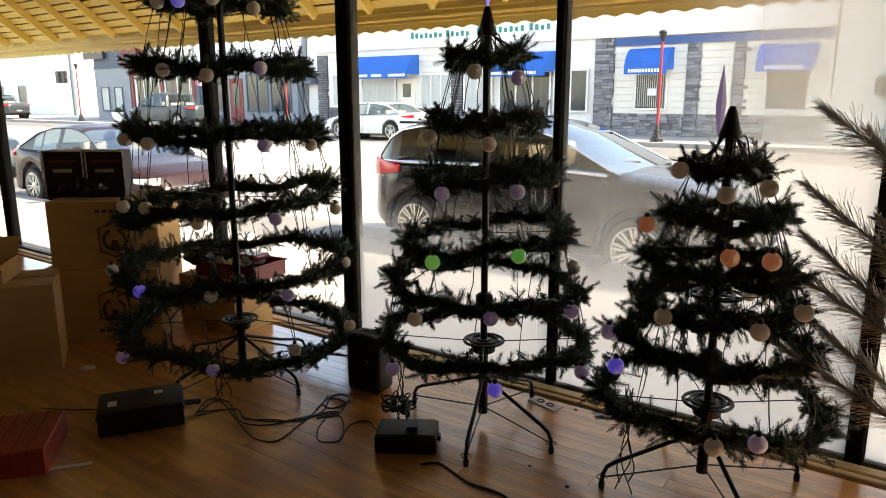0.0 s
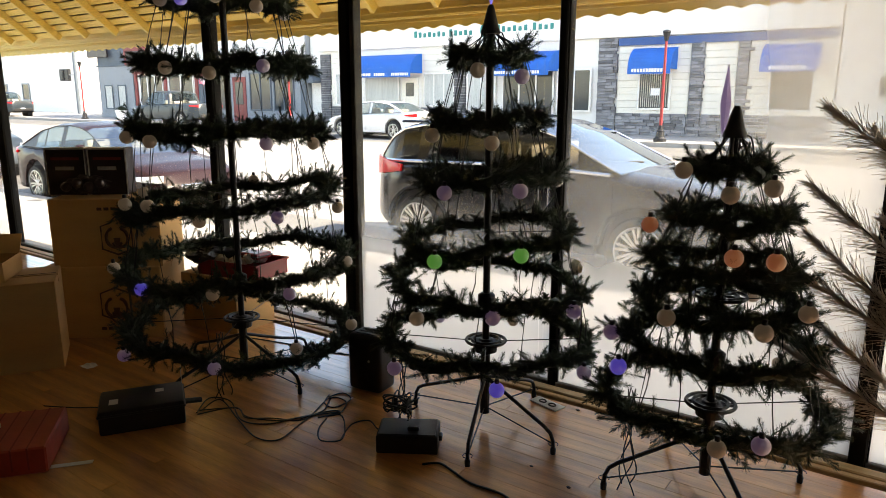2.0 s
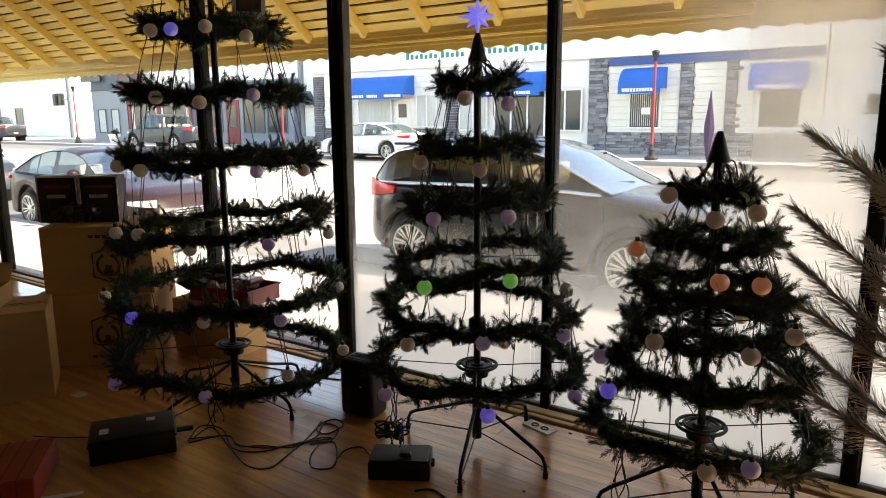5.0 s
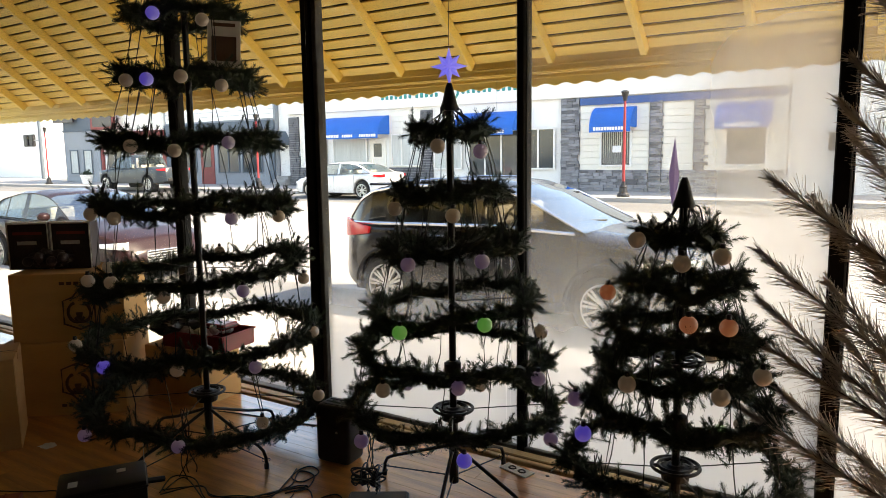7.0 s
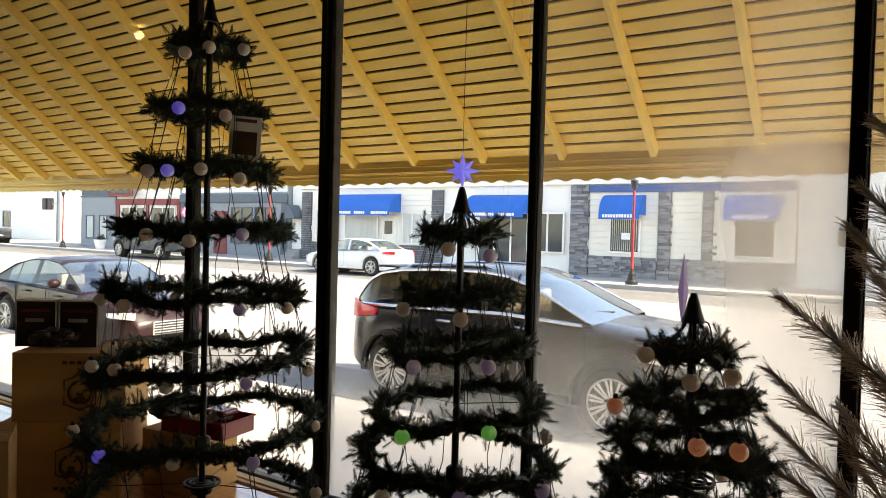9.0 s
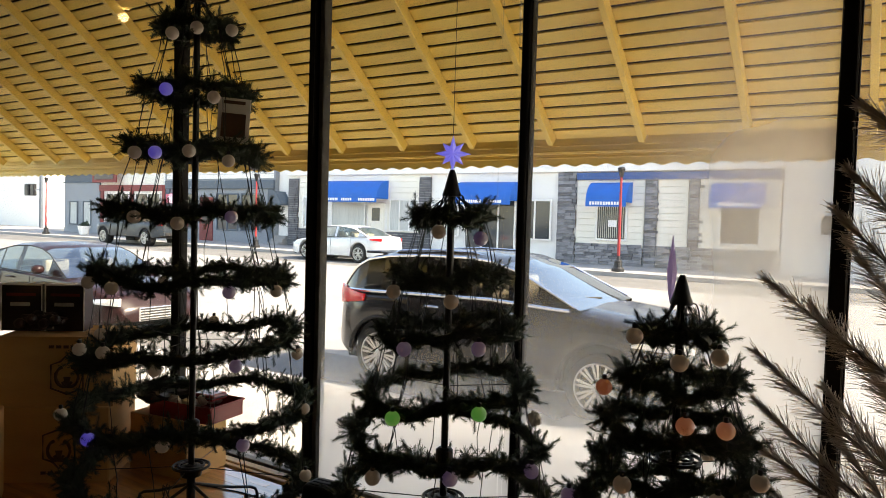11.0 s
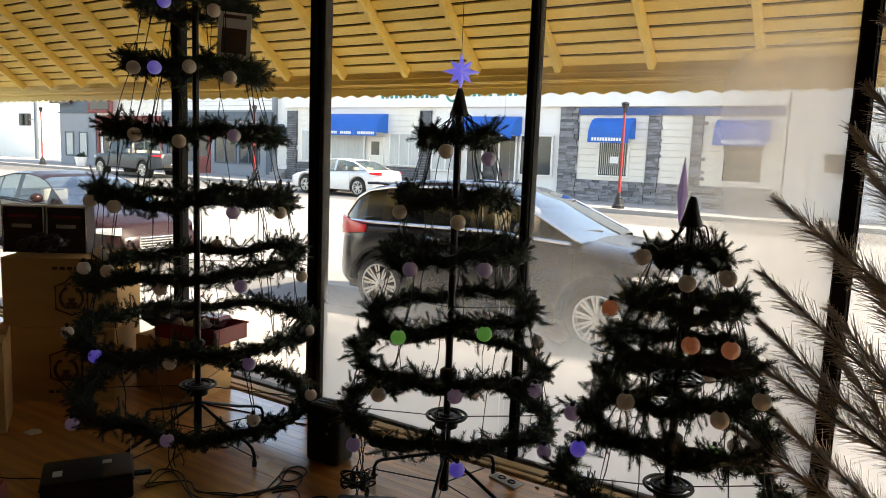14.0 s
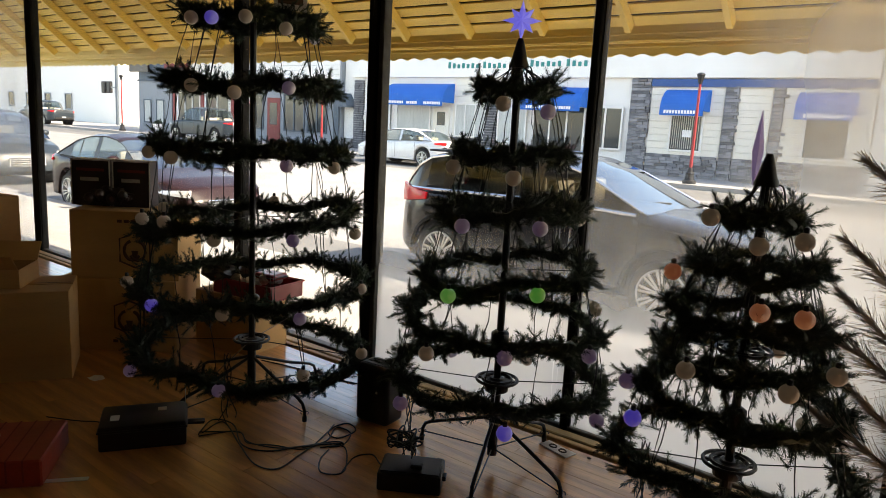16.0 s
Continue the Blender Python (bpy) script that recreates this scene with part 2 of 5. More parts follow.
M["cable"] = material("green_black_cable", (0.010, 0.013, 0.010), 0.5, spread=0.3, bump=0)
M["card"] = streaked(material("corrugated_card", (0.56, 0.325, 0.125), 0.85, spread=0.12, scale=3, fine=70, bump=0.12), (1, 1, 4))
M["ink"] = material("brown_print", (0.10, 0.055, 0.03), 0.85, spread=0.2, bump=0)
M["print"] = material("dark_print", (0.03, 0.018, 0.018), 0.4, spread=0.6, scale=7, bump=0)
M["paper"] = material("white_paper", (0.72, 0.70, 0.66), 0.8, spread=0.08, bump=0.04)
M["red_box"] = material("red_gift_wrap", (0.34, 0.05, 0.03), 0.4, spread=0.3, scale=8, bump=0.1)
M["red_plastic"] = material("red_plastic", (0.24, 0.01, 0.012), 0.3, spread=0.15, bump=0.03)
M["foil"] = material("silver_foil", (0.6, 0.6, 0.6), 0.3, 0.8, spread=0.3, scale=25, bump=0.6)
M["crystal"] = glow("violet_acrylic", (0.42, 0.32, 0.75), 0.05, (0.58, 0.46, 0.56))
M["tube"] = glow("fluorescent_tube", (1.0, 0.85, 0.58), 0.6)
M["pink"] = glow("pink_lit_sign", (1.0, 0.12, 0.25), 0.25)
M["bulb"] = glow("warm_bulb", (1.0, 0.62, 0.15), 3.0)
M["star"] = glow("lit_star_plastic", (0.16, 0.16, 1.0), 0.16, (0.6, 0.62, 0.75))
# plain frosted globes get a faint warm emission that lifts their tone
M["globe_white"] = glow("frosted_globe", (0.5, 0.40, 0.30), 0.012, (0.42, 0.36, 0.30))
M["globe_blue"] = glow("blue_lit_globe", (0.10, 0.08, 0.9), 0.065)
M["globe_violet"] = glow("violet_lit_globe", (0.34, 0.22, 0.6), 0.016)
M["globe_green"] = glow("green_lit_globe", (0.10, 0.5, 0.08), 0.06)
M["globe_orange"] = glow("orange_lit_globe", (0.75, 0.22, 0.10), 0.03)
M["pane_left"] = filmed_glass("left_glass", 0.0, 0.010)
M["pane_mid"] = filmed_glass("middle_glass", 0.0, 0.010, streaks=0.8, bottom=0.85)
M["pane_fog"] = filmed_glass("fogged_glass", 0.05, 0.22, clear=(-0.34, 1.40, 0.30, 0.34), bottom=0.75, side=0.38, top=0.34)
M["pane_hazy"] = filmed_glass("hazy_glass", 0.10, 0.22)
M["pane_fog_all"] = filmed_glass("fully_fogged_glass", 0.14, 0.30, bottom=0.4, top=0.5)


# ---- mesh helpers ----
def finish(name, bm, mat, parent=None, label="", smooth=False):
    me = bpy.data.meshes.new(name)
    bmesh.ops.recalc_face_normals(bm, faces=bm.faces[:])
    bm.to_mesh(me)
    bm.free()
    for m in (mat if isinstance(mat, (list, tuple)) else [mat]):
        me.materials.append(M[m] if isinstance(m, str) else m)
    if smooth:
        me.polygons.foreach_set("use_smooth", [True] * len(me.polygons))
        me.set_sharp_from_angle(angle=radians(40))
    ob = new(name, me)
    if parent:
        ob.parent = parent
    if label:
        tagged(ob, label)
    return ob


def part(name, bm, mat, parent, label="", smooth=False):
    return finish(name, bm, mat, parent, label, smooth)


def thing(name, label, category, m=None, group="", kind=""):
    ob = new(name)
    ob.empty_display_size = 0.05
    if m is not None:
        ob.matrix_world = m
    return tagged(ob, label, category, group, kind)


def box(x0, x1, y0, y1, z0, z1, bevel=0.0, bm=None, seg=1):
    bm = bm or bmesh.new()
    vs = bmesh.ops.create_cube(bm, size=1.0)["verts"]
    for v in vs:
        v.co = Vector(((x0 + x1) / 2 + v.co.x * (x1 - x0), (y0 + y1) / 2 + v.co.y * (y1 - y0), (z0 + z1) / 2 + v.co.z * (z1 - z0)))
    if bevel:
        es = list({e for v in vs for e in v.link_edges})
        bmesh.ops.bevel(bm, geom=es, offset=bevel, segments=seg, affect="EDGES", profile=0.5)
    return bm


def tube(pts, r, bm=None, n=6, r_end=None, closed=False):
    """A round rod along points; r may taper to r_end."""
    bm = bm or bmesh.new()
    pts = [Vector(p) for p in pts]
    rings = []
    up = Vector((0.13, 0.21, 0.97))
    for i, p in enumerate(pts):
        a = pts[i - 1] if (i or closed) else p
        b = pts[(i + 1) % len(pts)] if (i < len(pts) - 1 or closed) else p
        d = (b - a).normalized()
        s = d.cross(up)
        if s.length < 1e-3:
            s = d.cross(Vector((1, 0, 0)))
        s.normalize()
        q = s.cross(d)
        rr = r if r_end is None else r + (r_end - r) * i / max(1, len(pts) - 1)
        rings.append([bm.verts.new(p + rr * (math.cos(2 * math.pi * k / n) * s + math.sin(2 * math.pi * k / n) * q)) for k in range(n)])
    for i in range(len(rings) if closed else len(rings) - 1):
        A, B = rings[i], rings[(i + 1) % len(rings)]
        for k in range(n):
            bm.faces.new((A[k], A[(k + 1) % n], B[(k + 1) % n], B[k]))
    if not closed:
        bm.faces.new(rings[0])
        bm.faces.new(rings[-1][::-1])
    return bm


def lathe(profile, n=24, bm=None, axis=(0, 0, 0), caps=True):
    """Turns (radius, z) pairs about a vertical axis."""
    bm = bm or bmesh.new()
    ax = Vector(axis)
    rings = []
    for r, z in profile:
        rings.append([bm.verts.new(ax + Vector((r * math.cos(2 * math.pi * k / n), r * math.sin(2 * math.pi * k / n), z))) for k in range(n)])
    for A, B in zip(rings, rings[1:]):
        for k in range(n):
            bm.faces.new((A[k], A[(k + 1) % n], B[(k + 1) % n], B[k]))
    if caps:
        bm.faces.new(rings[0][::-1])
        bm.faces.new(rings[-1])
    return bm


def prism(poly, y0, y1, bm=None):
    """An (x, z) outline pushed from y0 to y1."""
    bm = bm or bmesh.new()
    a = [bm.verts.new((x, y0, z)) for x, z in poly]
    b = [bm.verts.new((x, y1, z)) for x, z in poly]
    bm.faces.new(a)
    bm.faces.new(b[::-1])
    for i in range(len(poly)):
        j = (i + 1) % len(poly)
        bm.faces.new((a[i], b[i], b[j], a[j]))
    return bm


def shared(name, mesh, m, parent, label=""):
    """A piece that shares its mesh with its like."""
    ob = new(name, mesh)
    ob.parent = parent
    ob.matrix_basis = m
    if label:
        tagged(ob, label)
    return ob


# ---- ground ----
STREET, WALK, FAR_WALK = -0.62, -0.47, -0.20


def street_z(y):
    return STREET + 0.27 * max(0.0, min(1.0, (y - 8.5) / 14.0))


bm = bmesh.new()
ys = [6.2, 8.1, 8.5, 10, 12, 14, 16, 18, 20.3, 22.5, 23.6]
xs = [-400, -120, -60, -40, -30, -20, -10, 0, 10, 30, 120, 400]
# street and everything past it as one sheet out to the horizon
prof = [(-300, WALK - 0.6), (2.7, WALK - 0.6), (2.7, WALK), (6.05, WALK), (6.2, WALK), (6.2, STREET)] + [(y, street_z(y)) for y in ys[1:]] + [(23.6, FAR_WALK), (28.6, FAR_WALK + 0.0), (600, FAR_WALK)]
grid = [[bm.verts.new((x, y, z)) for x in xs] for y, z in prof]
for i in range(len(prof) - 1):
    for j in range(len(xs) - 1):
        f = bm.faces.new((grid[i][j], grid[i][j + 1], grid[i + 1][j + 1], grid[i + 1][j]))
        # strips along both kerbs take the asphalt with shade in its colour
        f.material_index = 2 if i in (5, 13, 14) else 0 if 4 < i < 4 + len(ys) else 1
tagged(finish("ground", bm, ["asphalt", "concrete", "gutter_shade"]), "sunlit asphalt street between two concrete pavements with kerbs", "ground", kind="structure")

# ---- shop shell ----
FLOOR_BACK = 0.75
tagged(finish("wall_left", box(-10.2, -10.05, -12, 3.06, -1.1, 3.75), "plaster"), "dim painted plaster side wall", "wall", kind="structure")
tagged(finish("wall_right", box(2.6, 2.75, -12, 3.06, -1.1, 3.75), "plaster"), "dim painted plaster side wall", "wall", kind="structure")
tagged(finish("wall_back", box(-10.2, 2.75, -12.15, -12, -1.1, 3.3), "plaster"), "dim painted plaster back wall", "wall", kind="structure")
tagged(finish("wall_front", box(-20, 12, 2.95, 3.15, 3.442, 7.4), "plaster"), "front wall of the two-storey shop building", "wall", kind="structure")
tagged(finish("wall_stall", box(-10.2, 2.75, 2.96, 3.08, -1.1, -0.02), "concrete"), "low concrete wall under the shop window", "wall", kind="structure")
# the ceiling steps up over the window platform
bm = box(-10.2, 2.75, -12.15, FLOOR_BACK, 3.3, 3.4)
box(-10.2, 2.75, FLOOR_BACK - 0.1, FLOOR_BACK, 3.402, 3.748, bm=bm)
box(-10.2, 2.75, FLOOR_BACK - 0.1, 2.948, 3.752, 3.85, bm=bm)
tagged(finish("ceiling", bm, "ceiling"), "dim painted shop ceiling", "ceiling", kind="structure")
tagged(finish("floor_room", box(-10.05, 2.6, -12, FLOOR_BACK, -0.5, -0.36), "sill"), "lower wooden floor of the shop room", "floor", kind="structure")
# fluorescent fittings in rows behind the camera
fit0 = thing("ceiling_light", "white fluorescent fitting with two glowing tubes", "ceiling light", pose(-6.0, -1.35, 3.295), group="fluorescent fittings")
part("tray", box(-0.09, 0.09, -0.65, 0.65, -0.05, 0.0, 0.006), "letter", fit0)
for dx in (-0.045, 0.045):
    part("tube", lathe([(0.017, -0.6), (0.017, 0.6)], 10), "tube", fit0, "glowing fluorescent tube").matrix_basis = pose(dx, 0, -0.075, 90, 0, 0)
for x, y in ((-6.0, -2.95), (-6.0, -5.1), (-8.65, -5.1), (-8.65, -9.7), (-3.35, -2.95), (-3.35, -5.1), (-0.7, -2.95), (-0.7, -5.1)):
    copy_thing(fit0, pose(x, y, 3.295))

# shop window: posts, panes, sill, head
window = thing("window_1", "large shop window with dark metal posts, partly fogged with condensation", "window", kind="structure")
POSTS = {-6.55: 0.06, -3.60: 0.034, -2.463: 0.032, -1.22: 0.0185, 0.0: 0.028, 1.22: 0.03}
for x, h in POSTS.items():
    bm = box(x - h, x + h, 2.975, 3.045, -0.02, 3.41, 0.006)
    part("mullion", bm, "mullion", window)
    bm = box(x + h + 0.001, x + h + 0.006, 2.99, 3.04, -0.02, 3.41, 0.002)
    part("glazing_bead", bm, "mullion", window)
part("jamb", box(-2.422, -2.392, 2.98, 3.04, 0.02, 3.40, 0.004), "jamb", window, "scuffed grey metal jamb")
part("window_head", box(-10.05, 2.6, 2.94, 3.06, 3.35, 3.44, 0.005), "mullion", window)
part("bottom_rail", box(-10.05, 2.6, 2.985, 3.035, -0.015, 0.024, 0.004), "alu", window)
edges = [-10.05] + sorted(POSTS) + [2.6]
for a, b in zip(edges, edges[1:]):
    mat = "pane_hazy" if b < -6 else "pane_left" if b <= -2.4 else "pane_mid" if b < -1 else "pane_fog" if b < 0.5 else "pane_fog_all"
    cx = (a + b) / 2
    ob = part("pane", box(a - cx, b - cx, -0.003, 0.003, 0.02, 3.37), mat, window, "fogged glass pane" if "fog" in mat else "clear glass pane")
    ob.location = (cx, 3.01, 0)
    ob.visible_shadow = False
sill = tagged(finish("sill", box(-10.05, 2.6, 2.915, 2.972, -0.02, 0.014, 0.005), "sill"), "worn wooden sill board along the window", "sill", kind="structure")
tagged(finish("trim", box(-10.05, 2.6, 2.882, 2.9135, -0.02, 0.007, 0.004), "sill"), "narrow worn wooden trim beside the sill", "trim", kind="structure")

# recessed ceiling lamp over the window platform
LAMP = (-7.3, 1.05, 3.748)
lamp = thing("ceiling_lamp", "round recessed ceiling lamp with a warm glowing bulb", "ceiling lamp", pose(*LAMP))
part("trim_ring", lathe([(0.10, 0.0), (0.10, -0.012), (0.075, -0.016), (0.07, 0.0)], 24, caps=False), "letter", lamp)
part("bulb", lathe([(0.066, -0.004), (0.05, -0.018), (0.01, -0.024)], 20), "bulb", lamp)
spot = new("lamp_light", bpy.data.lights.new("lamp_light", "POINT"))
spot.data.energy, spot.data.color, spot.data.shadow_soft_size = 1.0, (1.0, 0.70, 0.30), 0.05
spot.location = (LAMP[0], LAMP[1], LAMP[2] - 0.12)

# ---- awning over the pavement ----
awning = thing("awning", "yellow painted wooden awning with rafters and a scalloped edge", "awning", kind="structure")
AW_Y0, AW_Z0, AW_SL = 5.16, 2.02, -0.80       # lower edge and slope
ang = math.atan(-AW_SL)
bm0 = box(-8.5, 8.5, -0.0435, 0.0435, -0.009, 0.009, 0.003)
board = bpy.data.meshes.new("awning_board")
bm0.to_mesh(board)
bm0.free()
board.materials.append(M["yellow"])
k = 0
while True:
    s = 0.05 + 0.108 * k
    y, z = AW_Y0 - s * math.cos(ang), AW_Z0 + 0.05 + s * math.sin(ang)
    if y < 3.10:
        break
    shared("board", board, pose(-5.0, y, z, -math.degrees(ang), 0, 0), awning)
    k += 1
x = -1.345 - 0.688 * 17
while x < 3.4:
    bm = bmesh.new()
    L = (AW_Y0 - 3.08) / math.cos(ang)
    vs = box(-0.022, 0.022, -L, -0.03, -0.088, -0.002, 0.004, bm)
    ob = part("rafter", bm, "yellow", awning)
    ob.matrix_basis = pose(x, AW_Y0, AW_Z0 + 0.04, -math.degrees(ang), 0, 0)
    x += 0.688
# edge beam and scalloped valance
part("edge_beam", box(-13.4, 3.4, 5.165, 5.20, 1.955, 2.125, 0.004), "yellow", awning)
for zb_ in (1.925, 1.965, 2.01):
    part("batten", box(-13.4, 3.4, 5.196 if zb_ < 1.95 else 5.155, 5.2035 if zb_ < 1.95 else 5.1645, zb_, zb_ + 0.014, 0.003), "yellow", awning)
bm = bmesh.new()
step, pitch = 0.0205, 0.164
n = int(16.8 / step)
top, bot, topb, botb = [], [], [], []
for i in range(n + 1):
    x = -13.4 + i * step
    zb = 1.862 + 0.022 * abs(math.cos(math.pi * x / pitch)) ** 1.5
    top.append(bm.verts.new((x, 5.205, 2.05)))
    bot.append(bm.verts.new((x, 5.205, zb)))
    topb.append(bm.verts.new((x, 5.212, 2.05)))
    botb.append(bm.verts.new((x, 5.212, zb)))
for i in range(n):
    bm.faces.new((top[i], top[i + 1], bot[i + 1], bot[i]))
    bm.faces.new((topb[i], topb[i + 1], botb[i + 1], botb[i]))
    bm.faces.new((bot[i], bot[i + 1], botb[i + 1], botb[i]))
part("valance", bm, "yellow", awning, "scalloped yellow valance")
# covering over the boards, coloured near-black so the gaps show as dark lines
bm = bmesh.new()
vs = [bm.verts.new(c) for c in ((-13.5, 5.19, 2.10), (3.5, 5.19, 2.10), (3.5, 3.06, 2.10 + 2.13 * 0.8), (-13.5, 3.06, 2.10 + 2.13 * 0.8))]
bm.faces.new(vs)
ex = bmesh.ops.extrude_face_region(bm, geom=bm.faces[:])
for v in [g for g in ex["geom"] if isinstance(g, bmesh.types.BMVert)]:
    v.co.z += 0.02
part("roof_skin", bm, "board_back", awning, "near-black covering of the awning that darkens the gaps between its boards")


# ---- cars ----
def lerp(table, x):
    return float(np.interp(x, [a for a, b in table], [b for a, b in table]))


def car(name, label, m, paint, length, width, hood, roof, belt, wheels, r_wheel, sill, pillars, spokes=10, chrome=False, glass="carglass"):
    """A car along x with its tail at 0 and its nose at length, its wheels on z = 0. hood: (x, z) of the shoulder line; roof: (x, z) of the cabin."""
    c = thing(name, label, "car", m, group="parked cars")
    W = width / 2

    def half(x):
        e = min(x, length - x)
        return W * (1 - 0.30 * max(0.0, 1 - e / 0.65) ** 2.2)

    def low(x):
        z = sill + 0.10 * max(0.0, 1 - min(x, length - x) / 0.4)
        for wx in wheels:
            d = abs(x - wx)
            R = r_wheel + 0.085
            if d < R:
                z = max(z, r_wheel + math.sqrt(R * R - d * d))
        return z
    bm = bmesh.new()
    N = 110
    rows = []
    for i in range(N + 1):
        x = length * i / N
        w, zb, zt = half(x), low(x), lerp(hood, x)
        zb = min(zb, zt - 0.12)
        pts = [(0.90 * w, zb), (0.985 * w, zb + 0.03), (w, zb + (zt - zb) * 0.42), (0.985 * w, zb + (zt - zb) * 0.72), (0.955 * w, zt - 0.045), (0.90 * w, zt - 0.008), (0.55 * w, zt + 0.025), (0, zt + 0.035)]
        pts = pts + [(-y, z) for y, z in pts[-2::-1]]
        rows.append([bm.verts.new((x, y, z)) for y, z in pts])
    for A, B in zip(rows, rows[1:]):
        for k in range(len(A) - 1):
            bm.faces.new((A[k], A[k + 1], B[k + 1], B[k]))
    bm.faces.new(rows[0])
    bm.faces.new(rows[-1][::-1])
    body = part("body", bm, paint, c, smooth=True)
    # floor pan, dark, between the wheels
    part("underbody", box(0.25, length - 0.25, -W * 0.86, W * 0.86, sill - 0.02, sill + 0.10, 0.02), "under", c)
    for wx in wheels:
        for s in (-1, 1):
            bm = bmesh.new()
            bmesh.ops.create_cone(bm, cap_ends=True, segments=24, radius1=r_wheel + 0.05, radius2=r_wheel + 0.05, depth=0.28,
                                  matrix=Matrix.Translation((wx, s * (W - 0.23), r_wheel + 0.02)) @ Matrix.Rotation(math.pi / 2, 4, "X"))
            part("wheel_arch", bm, "under", c)
    # cabin: glass between pillars, painted roof
    x0, x1 = roof[0][0], roof[-1][0]
    top = max(z for _, z in roof)
    glass_m, paint_m, screen_m, rows = bmesh.new(), bmesh.new(), bmesh.new(), []
    K = 64
    xs_ = [x0 + (x1 - x0) * i / K for i in range(K + 1)]
    for x in xs_:
        zr, zb = lerp(roof, x), lerp(belt, x) - 0.02
        f = max(0.0, (zr - zb) / (top - zb))
        wb = min(half(x), W) * 0.93
        wr = wb * (1 - 0.20 * f)
        zr = max(zr, zb + 0.004)
        rows.append([(x, wb, zb), (x, wr + 0.02 * f, zr - 0.07 * f), (x, wr * 0.86, zr - 0.018 * f), (x, 0, zr), (x, -wr * 0.86, zr - 0.018 * f), (x, -wr - 0.02 * f, zr - 0.07 * f), (x, -wb, zb)])
    for i in range(K):
        xm = (xs_[i] + xs_[i + 1]) / 2
        full = lerp(roof, xm) > top - 0.09
        for k in range(6):
            side = k in (0, 5)
            tall = lerp(roof, xm) - lerp(belt, xm) > 0.45 * (top - lerp(belt, xm))
            pane = (side and tall and not any(a <= xm <= b for a, b in pillars)) or (not side and not full and k in (2, 3))
            front = not side and k in (1, 2, 3, 4) and not full and xm > (x0 + x1) / 2
            tgt = screen_m if front else glass_m if pane else paint_m
            q = [rows[i][k], rows[i][k + 1], rows[i + 1][k + 1], rows[i + 1][k]]
            tgt.faces.new([tgt.verts.new(v) for v in q])
    for b_ in (glass_m, paint_m, screen_m):
        bmesh.ops.remove_doubles(b_, verts=b_.verts[:], dist=0.0005)
    g = part("window_glass", glass_m, glass, c, "tinted window glass", smooth=True)
    g.visible_shadow = False
    part("windscreen", screen_m, "screen", c, "pale windscreen glass", smooth=True).visible_shadow = False
    part("roof", paint_m, paint, c, smooth=True)
    # roof rails / drip and belt mouldings
    for s in (-1, 1):
        pts = [(x, s * (min(half(x), W) * 0.93 + 0.008), lerp(belt, x) + 0.0) for x in xs_[2:-2]]
        part("belt_moulding", tube(pts, 0.019 if chrome else 0.008, n=5), "chrome" if chrome else "under", c)
        pts = [(x, s * (abs(r[1][1]) + 0.006), r[1][2] + 0.004) for x, r in zip(xs_[1:-1], rows[1:-1])]
        part("window_moulding", tube(pts, 0.016 if chrome else 0.008, n=5), "chrome" if chrome else "under", c)
        mid = (wheels[0] + wheels[1]) / 2
        for hx in (mid - 0.75, mid + 0.30):
            part("door_handle", box(hx, hx + 0.20, s * W - 0.02, s * W + 0.035, lerp(hood, hx) - 0.13, lerp(hood, hx) - 0.10, 0.008), "chrome" if chrome else paint, c)
        for dx in (mid - 1.0, mid + 0.05, mid + 1.12):
            part("door_gap", box(dx, dx + 0.007, s * W * 0.995 - 0.006, s * W * 0.995 + 0.004, sill + 0.10, lerp(hood, dx) - 0.05), "under", c)
        mx = x1 - 0.62
        bm = bmesh.new()
        bmesh.ops.create_icosphere(bm, subdivisions=2, radius=1.0)
        for v in bm.verts:
            v.co = Vector((mx + v.co.x * 0.09, s * (W + 0.07) + v.co.y * 0.11, lerp(belt, mx) + 0.10 + v.co.z * 0.08))
        part("wing_mirror", bm, paint, c, smooth=True)
        # lamps follow the body's corners
        for nm, lx0, lx1, mat, zz, hh in (("tail_light", 0.03, 0.60 if chrome else 0.45, "tail", lerp(hood, 0.25) - (0.07 if chrome else 0.12), 0.24 if chrome else 0.13), ("headlight", length - 0.62, length - 0.06, "lamp_lens", lerp(hood, length - 0.3) - 0.13, 0.12)):
            bm, prev = bmesh.new(), None
            for i in range(11):
                x = lx0 + (lx1 - lx0) * i / 10
                tt = (1 - i / 10) if nm == "tail_light" else i / 10
                w = half(x) + 0.012
                h = hh * (0.35 + 0.65 * tt)
                now = [bm.verts.new((x, s * w * 0.975, zz + 0.02 + h / 2)), bm.verts.new((x, s * w * 1.0, zz)), bm.verts.new((x, s * w * 0.99, zz + 0.02 - h / 2)),
                       bm.verts.new((x, s * (w - 0.05), zz + 0.02 - h / 2)), bm.verts.new((x, s * (w - 0.06), zz + 0.02 + h / 2))]
                if prev:
                    for k in range(5):
                        bm.faces.new((prev[k], prev[(k + 1) % 5], now[(k + 1) % 5], now[k]))
                else:
                    bm.faces.new(now)
                prev = now
            bm.faces.new(prev[::-1])
            part(nm, bm, mat, c, smooth=True)
    # nose and tail furniture
    zg = lerp(hood, length - 0.1)
    grille = part("grille", box(length - 0.03, length + 0.012, -W * 0.42, W * 0.42, zg - 0.30, zg - 0.08, 0.012), "chrome", c, "bright slatted grille")
    for k in range(5):
        part("slat", box(length + 0.012, length + 0.02, -W * 0.39, W * 0.39, zg - 0.285 + k * 0.042, zg - 0.265 + k * 0.042), "under", grille)
